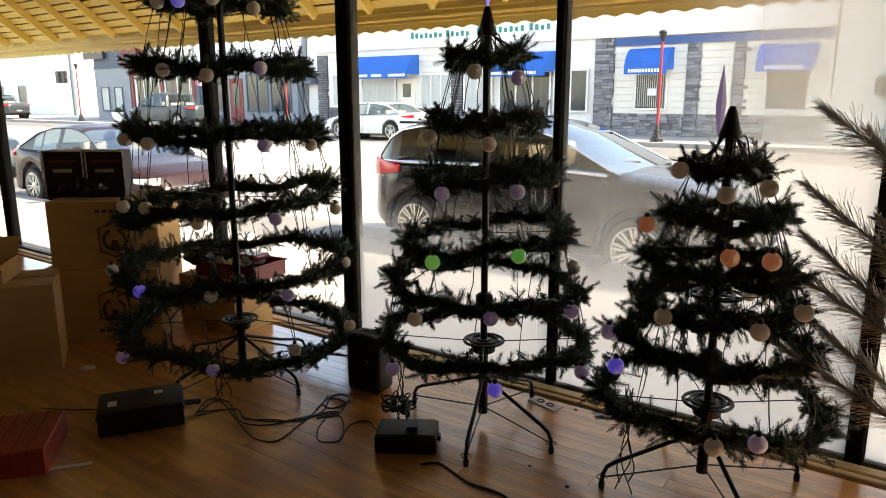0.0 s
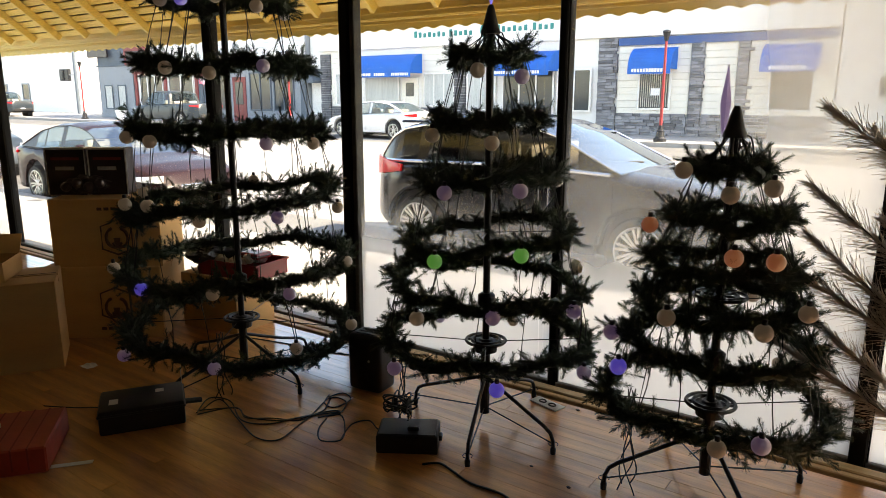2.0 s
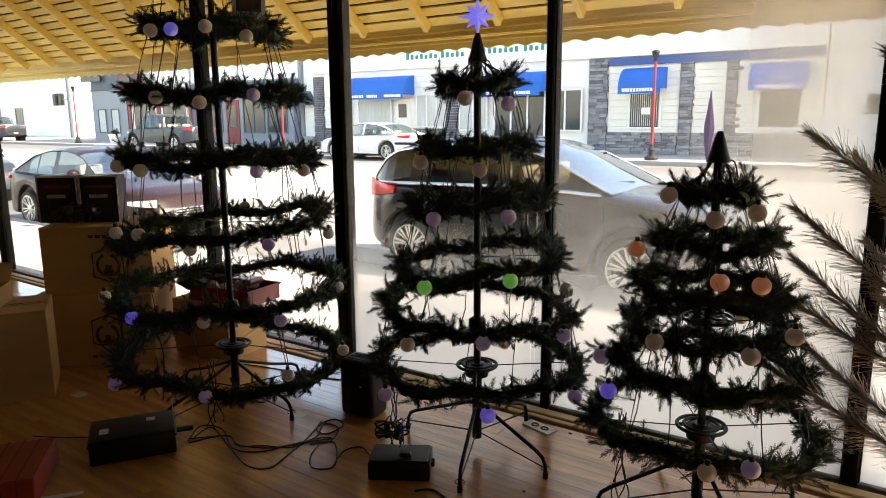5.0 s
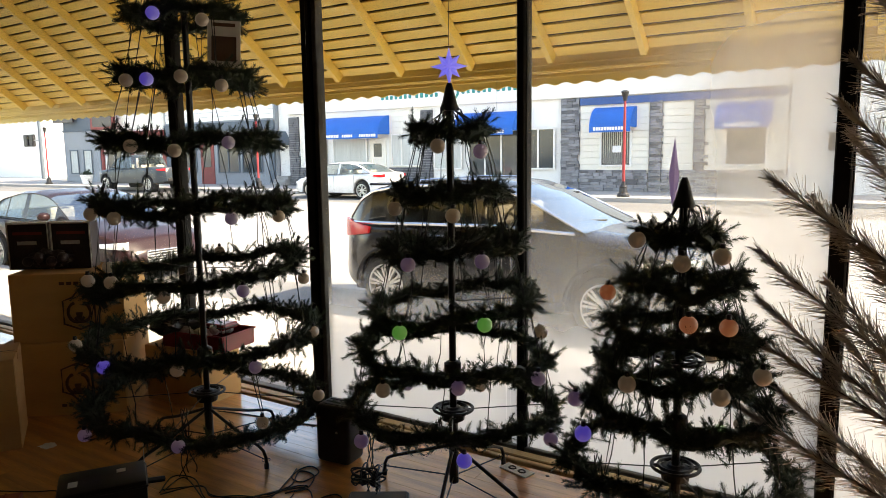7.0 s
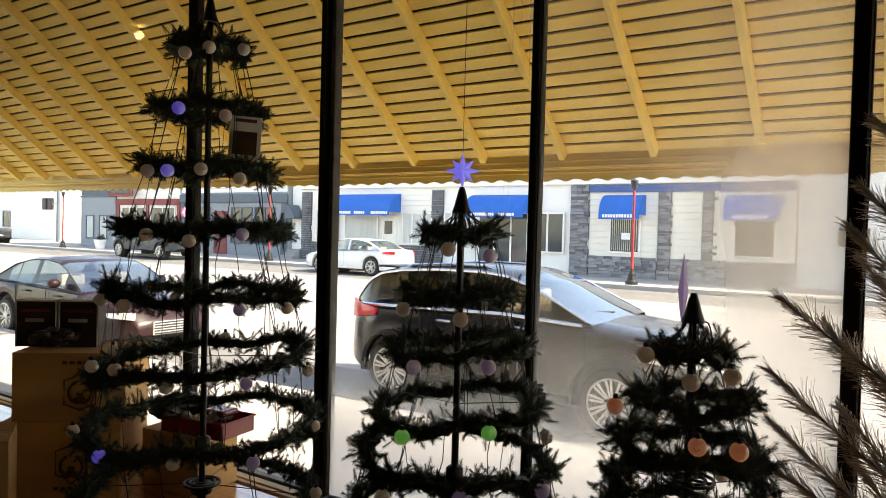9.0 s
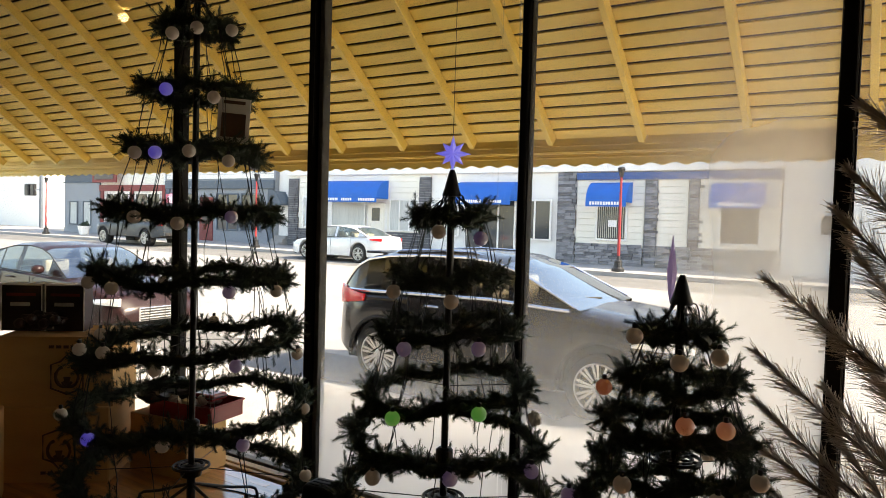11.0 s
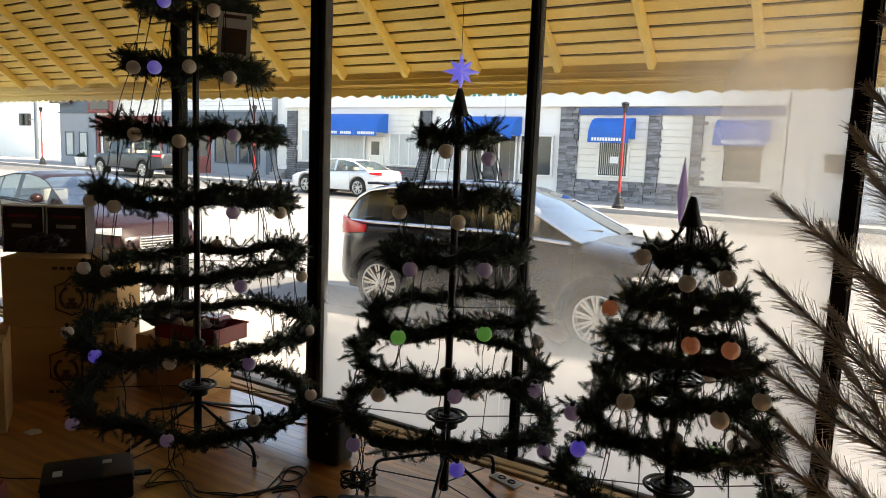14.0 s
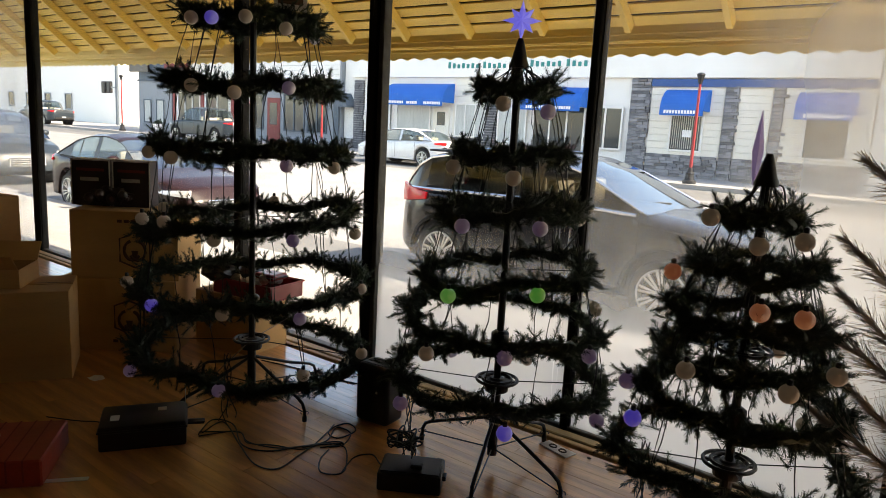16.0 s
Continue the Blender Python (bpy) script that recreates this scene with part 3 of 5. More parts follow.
    part("number_plate", box(-0.02, 0.0, -0.15, 0.15, 0.62, 0.77, 0.004), "letter", c, "plain white plate")
    part("rear_bumper", box(-0.035, 0.12, -W * 0.62, W * 0.62, sill + 0.1, sill + 0.28, 0.03), "under", c)
    for s in (-0.45, 0.45):
        part("seat", box(mid - 0.15, mid + 0.02, s * W - 0.22, s * W + 0.22, 0.5, lerp(belt, mid) + 0.22, 0.06, seg=2), "seat", c)
        part("seat", box(mid - 1.0, mid - 0.85, s * W - 0.24, s * W + 0.24, 0.5, lerp(belt, mid) + 0.16, 0.06, seg=2), "seat", c)
    part("dashboard", box(x1 - 1.05, x1 - 0.45, -W * 0.8, W * 0.8, 0.55, lerp(belt, x1 - 0.6) - 0.02, 0.05), "under", c)
    bm = tube([(x1 - 1.12 + 0.05 * math.cos(a), -0.38 + 0.18 * math.sin(a), lerp(belt, mid) + 0.02 + 0.17 * math.cos(a)) for a in np.linspace(0, 6.0, 18)], 0.014, closed=True)
    part("steering_wheel", bm, "under", c)
    for wx in wheels:
        for s in (-1, 1):
            wy = s * (W - 0.115)
            bm = lathe([(r_wheel * 0.72, -0.11), (r_wheel * 0.93, -0.115), (r_wheel * 0.995, -0.07), (r_wheel, 0.0), (r_wheel * 0.995, 0.07), (r_wheel * 0.93, 0.115), (r_wheel * 0.72, 0.11), (r_wheel * 0.715, 0.0), (r_wheel * 0.72, -0.11)], 32, caps=False)
            wheel = part("wheel", bm, "tyre", c, "black rubber tyre", smooth=True)
            wheel.matrix_basis = Matrix.Translation((wx, wy, r_wheel)) @ Matrix.Rotation(-s * math.pi / 2, 4, "X")
            rr = r_wheel * 0.735
            bm = lathe([(rr, 0.085), (rr, 0.118), (rr * 0.93, 0.12), (rr * 0.90, 0.06), (rr * 0.90, 0.02), (rr * 0.3, 0.018)], 32, caps=False)
            part("rim", bm, "rim", wheel, "bright alloy rim", smooth=True)
            part("rim_shadow_disc", lathe([(rr * 0.9, 0.021), (rr * 0.9, 0.03), (0.01, 0.03)], 24), "under", wheel)
            for k in range(spokes):
                a0 = 2 * math.pi * (k + (0.14 if k % 2 else -0.14)) / spokes
                bm = bmesh.new()
                d, q = Vector((math.cos(a0), math.sin(a0), 0)), Vector((-math.sin(a0), math.cos(a0), 0))
                vs = [bm.verts.new(p) for p in (d * 0.05 - q * 0.011 + Vector((0, 0, 0.095)), d * 0.05 + q * 0.011 + Vector((0, 0, 0.095)),
                                                d * rr * 0.95 + q * 0.014 + Vector((0, 0, 0.112)), d * rr * 0.95 - q * 0.014 + Vector((0, 0, 0.112)))]
                bm.faces.new(vs)
                e = bmesh.ops.extrude_face_region(bm, geom=bm.faces[:])
                for v in [g_ for g_ in e["geom"] if isinstance(g_, bmesh.types.BMVert)]:
                    v.co.z -= 0.04
                part("spoke", bm, "rim", wheel)
            part("hub_cap", lathe([(0.07, 0.06), (0.07, 0.095), (0.05, 0.108), (0.01, 0.112)], 16), "rim", wheel, smooth=True)
    return c


# dark SUV by the kerb
suv = car("suv", "dark grey SUV with chrome window trim parked at the kerb", pose(-6.02, 8.02, STREET, 0, 0, 0), "carpaint", 4.66, 1.90,
          hood=[(0, 0.74), (0.04, 0.98), (0.10, 1.09), (0.7, 1.12), (2.4, 1.16), (3.1, 1.14), (3.4, 1.12), (4.0, 1.06), (4.4, 0.95), (4.59, 0.80), (4.66, 0.55)],
          roof=[(0.06, 1.12), (0.34, 1.46), (0.54, 1.58), (0.85, 1.64), (1.4, 1.68), (2.0, 1.685), (2.35, 1.65), (2.72, 1.53), (3.46, 1.14)],
          belt=[(0.1, 1.12), (0.9, 1.14), (2.4, 1.17), (3.2, 1.13), (3.6, 1.12)], wheels=(0.856, 3.712), r_wheel=0.362, sill=0.27,
          pillars=((0, 0.56), (0.80, 0.98), (1.84, 1.92), (2.10, 2.16), (3.12, 4)), spokes=20, chrome=True, glass="darkcarglass")
part("spoiler", box(0.34, 0.68, -0.60, 0.60, 1.592, 1.622, 0.015), "carpaint", suv)
for s in (-1, 1):
    part("roof_rail", tube([(0.84, s * 0.60, 1.61), (0.92, s * 0.61, 1.645), (1.4, s * 0.61, 1.68), (2.0, s * 0.60, 1.675), (2.14, s * 0.60, 1.64)], 0.016), "chrome", suv)
for s in (-1, 1):
    part("arch_moulding", tube([(0.856 + 0.455 * math.cos(a), s * 0.945, 0.37 + 0.455 * math.sin(a)) for a in np.linspace(0.05, 3.09, 18)], 0.022, n=6), "under", suv, "dull black wheel arch moulding")
    part("arch_moulding", tube([(3.712 + 0.455 * math.cos(a), s * 0.945, 0.37 + 0.455 * math.sin(a)) for a in np.linspace(0.05, 3.09, 18)], 0.022, n=6), "under", suv)
    part("sill_moulding", box(1.33, 3.24, s * 0.935 - 0.02, s * 0.935 + 0.02, 0.26, 0.37, 0.012), "under", suv, "dull black sill moulding")
    part("fuel_flap", lathe([(0.075, 0), (0.075, 0.006), (0.066, 0.009)], 18), "carpaint", suv).matrix_basis = pose(0.62, s * 0.90, 0.93, 90, 0, 0)
part("wiper", tube([(3.36, 0.05, 1.20), (3.24, -0.55, 1.235)], 0.008), "under", suv)
# maroon sedan behind it
car("sedan", "dark maroon sedan with pale seats, parked behind the SUV", pose(-14.62, 7.24, STREET, 0, 0, 0), "maroon", 4.85, 1.84,
    hood=[(0, 0.62), (0.05, 0.92), (0.18, 1.0), (0.8, 1.0), (2.4, 0.96), (3.5, 0.93), (4.3, 0.82), (4.68, 0.70), (4.85, 0.48)],
    roof=[(0.55, 1.0), (1.2, 1.34), (1.7, 1.45), (2.2, 1.475), (2.6, 1.43), (2.9, 1.34), (3.6, 0.94)],
    belt=[(0.6, 1.0), (2.2, 0.97), (3.6, 0.93)], wheels=(1.12, 3.92), r_wheel=0.335, sill=0.22,
    pillars=((0, 1.12), (1.40, 1.46), (2.0, 2.12), (3.02, 4.2)), spokes=14)
# grey van behind the sedan
car("van", "grey passenger van parked behind the maroon sedan", pose(-22.4, 7.25, STREET, 0, 0, 0), "truck", 4.8, 1.9,
    hood=[(0, 0.7), (0.04, 0.98), (0.12, 1.08), (2.4, 1.1), (3.7, 1.08), (4.4, 0.94), (4.7, 0.75), (4.8, 0.5)],
    roof=[(0.06, 1.1), (0.3, 1.6), (0.6, 1.72), (1.6, 1.76), (2.6, 1.72), (3.0, 1.6), (3.9, 1.08)],
    belt=[(0.1, 1.1), (2.4, 1.12), (4.0, 1.08)], wheels=(0.95, 3.85), r_wheel=0.35, sill=0.25,
    pillars=((0, 0.45), (1.5, 1.6), (2.5, 2.6), (3.6, 4.2)), spokes=10)
# silver sedan on the other side, facing the other way
car("sedan", "silver sedan parked along the far kerb by the drug store", pose(-16.55, 22.5, street_z(22.4), 0, 0, 180), "silver", 4.85, 1.85,
    hood=[(0, 0.62), (0.05, 0.95), (0.18, 1.03), (0.95, 1.02), (2.5, 0.96), (3.65, 0.93), (4.4, 0.80), (4.72, 0.68), (4.85, 0.48)],
    roof=[(0.55, 1.02), (1.35, 1.37), (1.8, 1.45), (2.3, 1.48), (2.8, 1.44), (3.1, 1.36), (3.85, 0.94)],
    belt=[(0.8, 1.03), (2.4, 0.98), (4.0, 0.93)], wheels=(1.02, 3.8), r_wheel=0.345, sill=0.22,
    pillars=((0, 1.05), (2.2, 2.28), (3.6, 4.1)), spokes=10)


def pickup(label, m, paint, flip=False):
    c = car("pickup_truck", label, m, paint, 5.85, 2.0,
            hood=[(0, 1.0), (0.03, 1.22), (0.1, 1.25), (2.2, 1.25), (2.3, 1.22), (4.4, 1.18), (5.4, 1.12), (5.75, 1.0), (5.85, 0.7)],
            roof=[(2.15, 1.26), (2.3, 1.78), (2.6, 1.9), (3.3, 1.93), (3.8, 1.88), (4.0, 1.8), (4.6, 1.2)],
            belt=[(2.1, 1.25), (3.4, 1.22), (4.6, 1.18)], wheels=(1.2, 4.9), r_wheel=0.41, sill=0.45,
            pillars=((0, 2.35), (3.2, 3.3), (4.35, 5)), spokes=12)
    return c


pickup("blue-grey pickup truck parked on the far side", pose(-30.9, 23.0, street_z(22.4) + 0.0, 0, 0, 180), "truck")
pickup("dark pickup truck standing at the far corner", pose(-55.2, 24.6, street_z(22.4), 0, 0, 180), "truck")


# ---- buildings across the street ----
FY = 27.8


def curved_awning(parent, x0, x1, z0, z1, depth, y=FY, bars=()):
    """A canvas awning, a quarter-round over an opening, with closed ends and a short valance."""
    bm = bmesh.new()
    prof_ = [(y - depth, z0 - 0.18), (y - depth, z0)] + [(y - depth * math.cos(a), z0 + (z1 - z0) * math.sin(a)) for a in np.linspace(0.1, math.pi / 2, 9)]
    rows = [[bm.verts.new((x, a, b)) for a, b in prof_] for x in (x0, x1)]
    for k in range(len(prof_) - 1):
        bm.faces.new((rows[0][k], rows[0][k + 1], rows[1][k + 1], rows[1][k]))
    for r_, x in zip(rows, (x0, x1)):
        c_ = bm.verts.new((x, y, z0))
        bm.faces.new(r_[1:] + [c_])
    aw = part("canvas_awning", bm, "blue", parent, "bright blue canvas awning")
    for bx0, bx1 in bars:
        nb = max(2, int((bx1 - bx0) / 0.105))
        for kb in range(nb):
            xa = bx0 + (bx1 - bx0) * kb / nb
            part("lettering_bar", box(xa, xa + (bx1 - bx0) / nb * 0.72, y - depth - 0.012, y - depth - 0.004, z0 - 0.11, z0 + 0.02), "letter", aw)
    return aw


def framed_window(parent, x0, x1, z0, z1, frame_mat, glass_mat, y=FY, cols=1, bar=0.08, name="window"):
    w = part(name, box(x0, x1, y - 0.03, y + 0.06, z0, z1), glass_mat, parent)
    for a in range(cols + 1):
        xx = x0 + (x1 - x0) * a / cols
        part("frame", box(xx - bar / 2, xx + bar / 2, y - 0.08, y - 0.031, z0 - bar / 2, z1 + bar / 2, 0.01), frame_mat, w)
    for zz in (z0, z1):
        part("frame", box(x0 + bar / 2 + 0.002, x1 - bar / 2 - 0.002, y - 0.075, y - 0.032, zz - bar / 2, zz + bar / 2, 0.01), frame_mat, w)
    return w


drug = thing("drug_store", "white sided drug store with grey stone piers and blue awnings", "building")
part("wall", box(-27.7, -3.2, FY + 0.05, FY + 9, FAR_WALK - 0.1, 6.4), "white", drug)
for x0, x1 in ((-26.9, -25.0), (-20.9, -18.95), (-10.95, -8.1), (-7.58, -6.42), (-6.0, -3.25)):
    k = 0
    z = 0.62
    while z < 3.25:
        part("siding_board", box(x0, x1, FY - 0.015 + 0.004 * (k % 2), FY + 0.048, z, z + 0.255, 0.012), "cream", drug)
        z += 0.262
        k += 1
part("fascia", box(-10.95, -3.25, FY - 0.10, FY + 0.049, 3.27, 3.56, 0.01), "navy", drug, "dark blue fascia band")
part("upper_wall", box(-27.7, -3.2, FY - 0.14, FY + 0.048, 3.6, 6.3, 0.02), "white", drug)
part("parapet_cap", box(-27.8, -3.1, FY - 0.22, FY + 0.2, 6.42, 6.55, 0.02), "slate_light", drug)
curved_awning(drug, -24.7, -20.85, 2.38, 3.30, 0.95, bars=((-24.5, -23.3), (-23.1, -22.4), (-22.0, -20.95)))
curved_awning(drug, -16.6, -13.6, 2.35, 3.2, 0.95, bars=((-16.2, -15.0), (-14.8, -14.0)))
curved_awning(drug, -10.27, -8.6, 2.33, 3.15, 0.8, bars=((-10.1, -8.75),))
curved_awning(drug, -5.5, -3.7, 2.33, 3.12, 0.8, bars=((-5.2, -4.0),))
framed_window(drug, -26.55, -25.0, 0.85, 2.45, "white", "curtain")
framed_window(drug, -24.5, -22.3, 0.2, 2.4, "white", "curtain", cols=1)
d1 = part("door", box(-22.1, -21.1, FY - 0.02, FY + 0.049, 0.0, 2.2, 0.01), "cream", drug)
part("glass_light", box(-21.85, -21.35, FY - 0.035, FY - 0.021, 1.3, 1.95, 0.01), "darkglass", d1)
part("handle", box(-21.95, -21.9, FY - 0.07, FY - 0.021, 1.0, 1.15, 0.01), "chrome", d1)
framed_window(drug, -20.7, -18.95, 0.85, 2.35, "white", "curtain", cols=3, bar=0.05)
framed_window(drug, -18.2, -16.7, 0.7, 2.4, "white", "curtain", cols=2)
framed_window(drug, -16.3, -13.8, 0.15, 2.4, "white", "darkglass", cols=3)
framed_window(drug, -13.6, -12.1, 0.7, 2.4, "white", "darkglass", cols=2)
w3 = framed_window(drug, -10.05, -8.8, 0.82, 2.2, "white", "darkglass")
for k in range(14):
    part("blind_slat", box(-9.95 + 0.083 * k, -9.93 + 0.083 * k, FY - 0.055, FY - 0.034, 0.9, 2.2), "curtain", w3)
part("notice", box(-9.55, -9.2, FY - 0.07, FY - 0.058, 1.35, 1.62), "letter", w3)
framed_window(drug, -5.25, -3.85, 0.82, 2.3, "white", "darkglass")
# sign: plain bars and a round badge
for xs0, nb, zl in ((-21.2, 7, 4.02), (-19.15, 5, 4.02), (-16.6, 6, 4.07), (-14.8, 4, 4.07)):
    for kb in range(nb):
        tall = 0.30 if kb == 0 else 0.19 + 0.05 * (kb % 2)
        part("sign_bar", box(xs0 + kb * 0.275, xs0 + kb * 0.275 + 0.15, FY - 0.165, FY - 0.145, zl, zl + tall, 0.02), "teal", drug)
part("sign_badge", lathe([(0.36, 0), (0.36, 0.03)], 24), "teal", drug, "round teal badge").matrix_basis = pose(-17.1, FY - 0.142, 4.18, 90, 0, 0)
part("sign_badge", lathe([(0.25, 0), (0.25, 0.012)], 24), "letter", drug).matrix_basis = pose(-17.1, FY - 0.173, 4.18, 90, 0, 0)

# neighbours
grey_shop = thing("grey_shop", "slate-blue painted corner shop with two tall windows", "building")
part("wall", box(-50.2, -45.7, FY, FY + 9, FAR_WALK - 0.1, 6.2), "slate", grey_shop)
part("lower_front", box(-50.15, -45.72, FY - 0.05, FY - 0.002, FAR_WALK, 3.35, 0.02), "slate_light", grey_shop)
part("cornice", box(-50.3, -45.65, FY - 0.12, FY - 0.051, 3.3, 3.42, 0.02), "slate", grey_shop)
for x0 in (-49.3, -47.6):
    framed_window(grey_shop, x0, x0 + 0.95, 0.4, 2.0, "slate", "curtain", y=FY - 0.06)
part("upper_board", box(-50.9, -48.3, FY - 0.34, FY - 0.21, 3.95, 4.5, 0.01), "print", grey_shop, "dark sign board")
row_house = thing("row_building", "two-storey building with white siding and dark red trim", "building")
part("wall", box(-45.6, -38.6, FY, FY + 9, FAR_WALK - 0.1, 8.0), "white", row_house)
for k in range(18):
    part("siding_board", box(-44.9, -38.7, FY - 0.03, FY - 0.002, 3.2 + k * 0.26, 3.2 + k * 0.26 + 0.245, 0.012), "cream", row_house)
for x in (-45.5, -42.1, -38.75):
    part("pilaster", box(x, x + 0.3, FY - 0.12, FY - 0.031, FAR_WALK, 3.15, 0.02), "dull_red", row_house)
part("shop_fascia", box(-45.6, -38.6, FY - 0.16, FY - 0.032, 2.75, 3.15, 0.02), "dull_red", row_house)
sgn = part("hanging_sign", box(-45.8, -43.0, FY - 0.55, FY - 0.45, 3.3, 4.5, 0.03), "dull_red", row_house, "dark red projecting sign")
part("sign_panel", box(-45.5, -43.3, FY - 0.565, FY - 0.551, 3.5, 4.2, 0.02), "print", sgn)
framed_window(row_house, -44.9, -42.3, 0.5, 2.6, "white", "darkglass", cols=3)
framed_window(row_house, -41.6, -39.0, 0.5, 2.6, "white", "darkglass", cols=2)
for x in (-44, -41):
    framed_window(row_house, x, x + 1.0, 5.0, 6.8, "white", "darkglass")
mid_shop = thing("grey_shopfront", "grey painted shopfront with wide windows", "building")
part("wall", box(-38.5, -28.8, FY + 0.05, FY + 9, FAR_WALK - 0.1, 7.2), "slate_light", mid_shop)
for k in range(14):
    part("siding_board", box(-38.4, -28.9, FY + 0.005, FY + 0.048, 3.5 + k * 0.26, 3.5 + k * 0.26 + 0.245, 0.012), "white", mid_shop)
part("fascia", box(-38.5, -28.8, FY - 0.1, FY + 0.004, 2.9, 3.4, 0.02), "slate", mid_shop)
for x0, x1 in ((-37.9, -35.6), (-33.6, -31.8), (-31.5, -29.9)):
    framed_window(mid_shop, x0, x1, 0.5, 2.6, "slate", "darkglass", cols=2, y=FY + 0.05)
d2 = part("door", box(-35.2, -34.0, FY + 0.0, FY + 0.049, FAR_WALK, 2.4, 0.01), "dull_red", mid_shop)
part("glass_light", box(-34.95, -34.25, FY - 0.012, FY - 0.002, 0.8, 2.1, 0.01), "darkglass", d2)
for x in (-38.5, -29.3):
    part("pilaster", box(x, x + 0.45, FY - 0.06, FY + 0.0, FAR_WALK, 2.88, 0.02), "slate", mid_shop)
nsign = part("neon_sign", box(-38.4, -36.6, FY - 0.06, FY - 0.02, 2.0, 2.6, 0.03), "pink", mid_shop, "pink lit window sign")
for k in range(5):
    part("sign_bar", box(-38.2 + k * 0.32, -38.0 + k * 0.32, FY - 0.075, FY - 0.061, 2.15, 2.45, 0.02), "letter", nsign)
infill = thing("white_passage", "narrow white building with a small dark porch roof and steps", "building")
part("wall", box(-28.75, -27.75, FY + 0.3, FY + 9, FAR_WALK - 0.1, 6.8), "white", infill)
part("porch_roof", prism([(-28.7, 2.0), (-27.8, 2.0), (-27.8, 2.1), (-28.25, 2.75), (-28.7, 2.75)], FY - 0.5, FY + 0.29), "slate", infill)
for k in range(3):
    part("step", box(-28.7, -27.8, FY - 0.6 + 0.25 * k, FY + 0.29, FAR_WALK + 0.17 * k, FAR_WALK + 0.17 * (k + 1), 0.01), "concrete", infill)
right_b = thing("pale_building", "pale rendered building with one small window", "building")
part("wall", box(-3.15, 24, FY + 0.1, FY + 9, FAR_WALK - 0.1, 6.8), "white", right_b)
framed_window(right_b, -1.95, -0.9, 1.25, 2.0, "white", "darkglass", y=FY + 0.1)
for x0 in (3.0, 9.0, 15.0):
    framed_window(right_b, x0, x0 + 3.0, 0.6, 2.6, "white", "darkglass", y=FY + 0.1, cols=2)
white_b = thing("white_hall", "long white building with small square windows beyond the crossing", "building")
part("wall", box(-110, -63.4, 33, 44, -0.2, 7.5), "white", white_b)
for k in range(8):
    framed_window(white_b, -106 + k * 4.6, -104.6 + k * 4.6, 0.9, 2.4, "slate_light", "darkglass", y=33.0, bar=0.12)
part("roof_edge", box(-110.3, -63.2, 32.7, 44.2, 7.5, 7.8, 0.05), "slate_light", white_b)
part("wall_vent", box(-80.5, -79.3, 32.9, 32.99, 4.2, 5.0, 0.02), "slate_light", white_b)

# lamp posts and the signal
def lamp_post(m):
    p = thing("street_lamp", "slender dark red street lamp with a black base and lantern", "street lamp", m, group="street lamps")
    part("base", lathe([(0.22, 0), (0.22, 0.10), (0.15, 0.16), (0.13, 0.32), (0.15, 0.36), (0.08, 0.42), (0.06, 0.55)], 16), "black", p)
    part("pole", lathe([(0.055, 0.55), (0.042, 3.3)], 12), "red_paint", p, "dark red pole")
    part("lantern", lathe([(0.05, 3.3), (0.07, 3.35), (0.08, 3.4), (0.12, 3.56), (0.14, 3.59), (0.13, 3.63), (0.04, 3.67)], 12), "black", p)
    return p


lp = lamp_post(pose(-7.85, 24.1, FAR_WALK))
for x in (-26.4, -46.0):
    copy_thing(lp, pose(x, 24.3, FAR_WALK))
sig = thing("traffic_signal", "grey signal pole with a black three-light head", "traffic light")
part("pole", lathe([(0.16, FAR_WALK), (0.12, 7.0)], 12, axis=(-59.6, 31.0, 0)), "slate", sig)
head = part("signal_head", box(-62.0, -60.5, 30.8, 31.1, 2.5, 3.5, 0.06), "black", sig)
for k in range(3):
    part("lens", lathe([(0.16, 0), (0.17, 0.05)], 14), "under", head).matrix_basis = pose(-61.25, 30.8, 2.68 + 0.32 * k, 90, 0, 0)
part("arm", tube([(-59.6, 31, 3.0), (-60.5, 30.95, 3.0)], 0.05), "slate_light", sig)
bare = thing("bare_tree", "leafless street tree behind the white hall", "tree")
rnd = random.Random(61)


def limb(p, d, length, r, depth, parent):
    q = p + d * length
    bm_ = tube([p, p.lerp(q, 0.5) + Vector((rnd.uniform(-1, 1), rnd.uniform(-1, 1), 0)) * length * 0.06, q], r, n=5, r_end=r * 0.6)
    ob_ = part("trunk" if depth == 4 else "limb", bm_, "bark", parent)
    if depth:
        for _ in range(3):
            nd = (d + Vector((rnd.uniform(-0.7, 0.7), rnd.uniform(-0.7, 0.7), rnd.uniform(0.0, 0.5)))).normalized()
            limb(p.lerp(q, rnd.uniform(0.7, 1.0)), nd, length * rnd.uniform(0.6, 0.8), r * 0.55, depth - 1, parent)


limb(Vector((-64.5, 46.5, -0.2)), Vector((0.02, 0, 1)), 3.2, 0.2, 4, bare)
planter = thing("planter", "pale round planter with a small shrub on the far pavement", "planter")
part("pot", lathe([(0.25, 0), (0.38, 0.55), (0.40, 0.6), (0.34, 0.6), (0.3, 0.5)], 16, axis=(-43.5, 25.4, FAR_WALK)), "white", planter)
rnd = random.Random(4)
bm = bmesh.new()
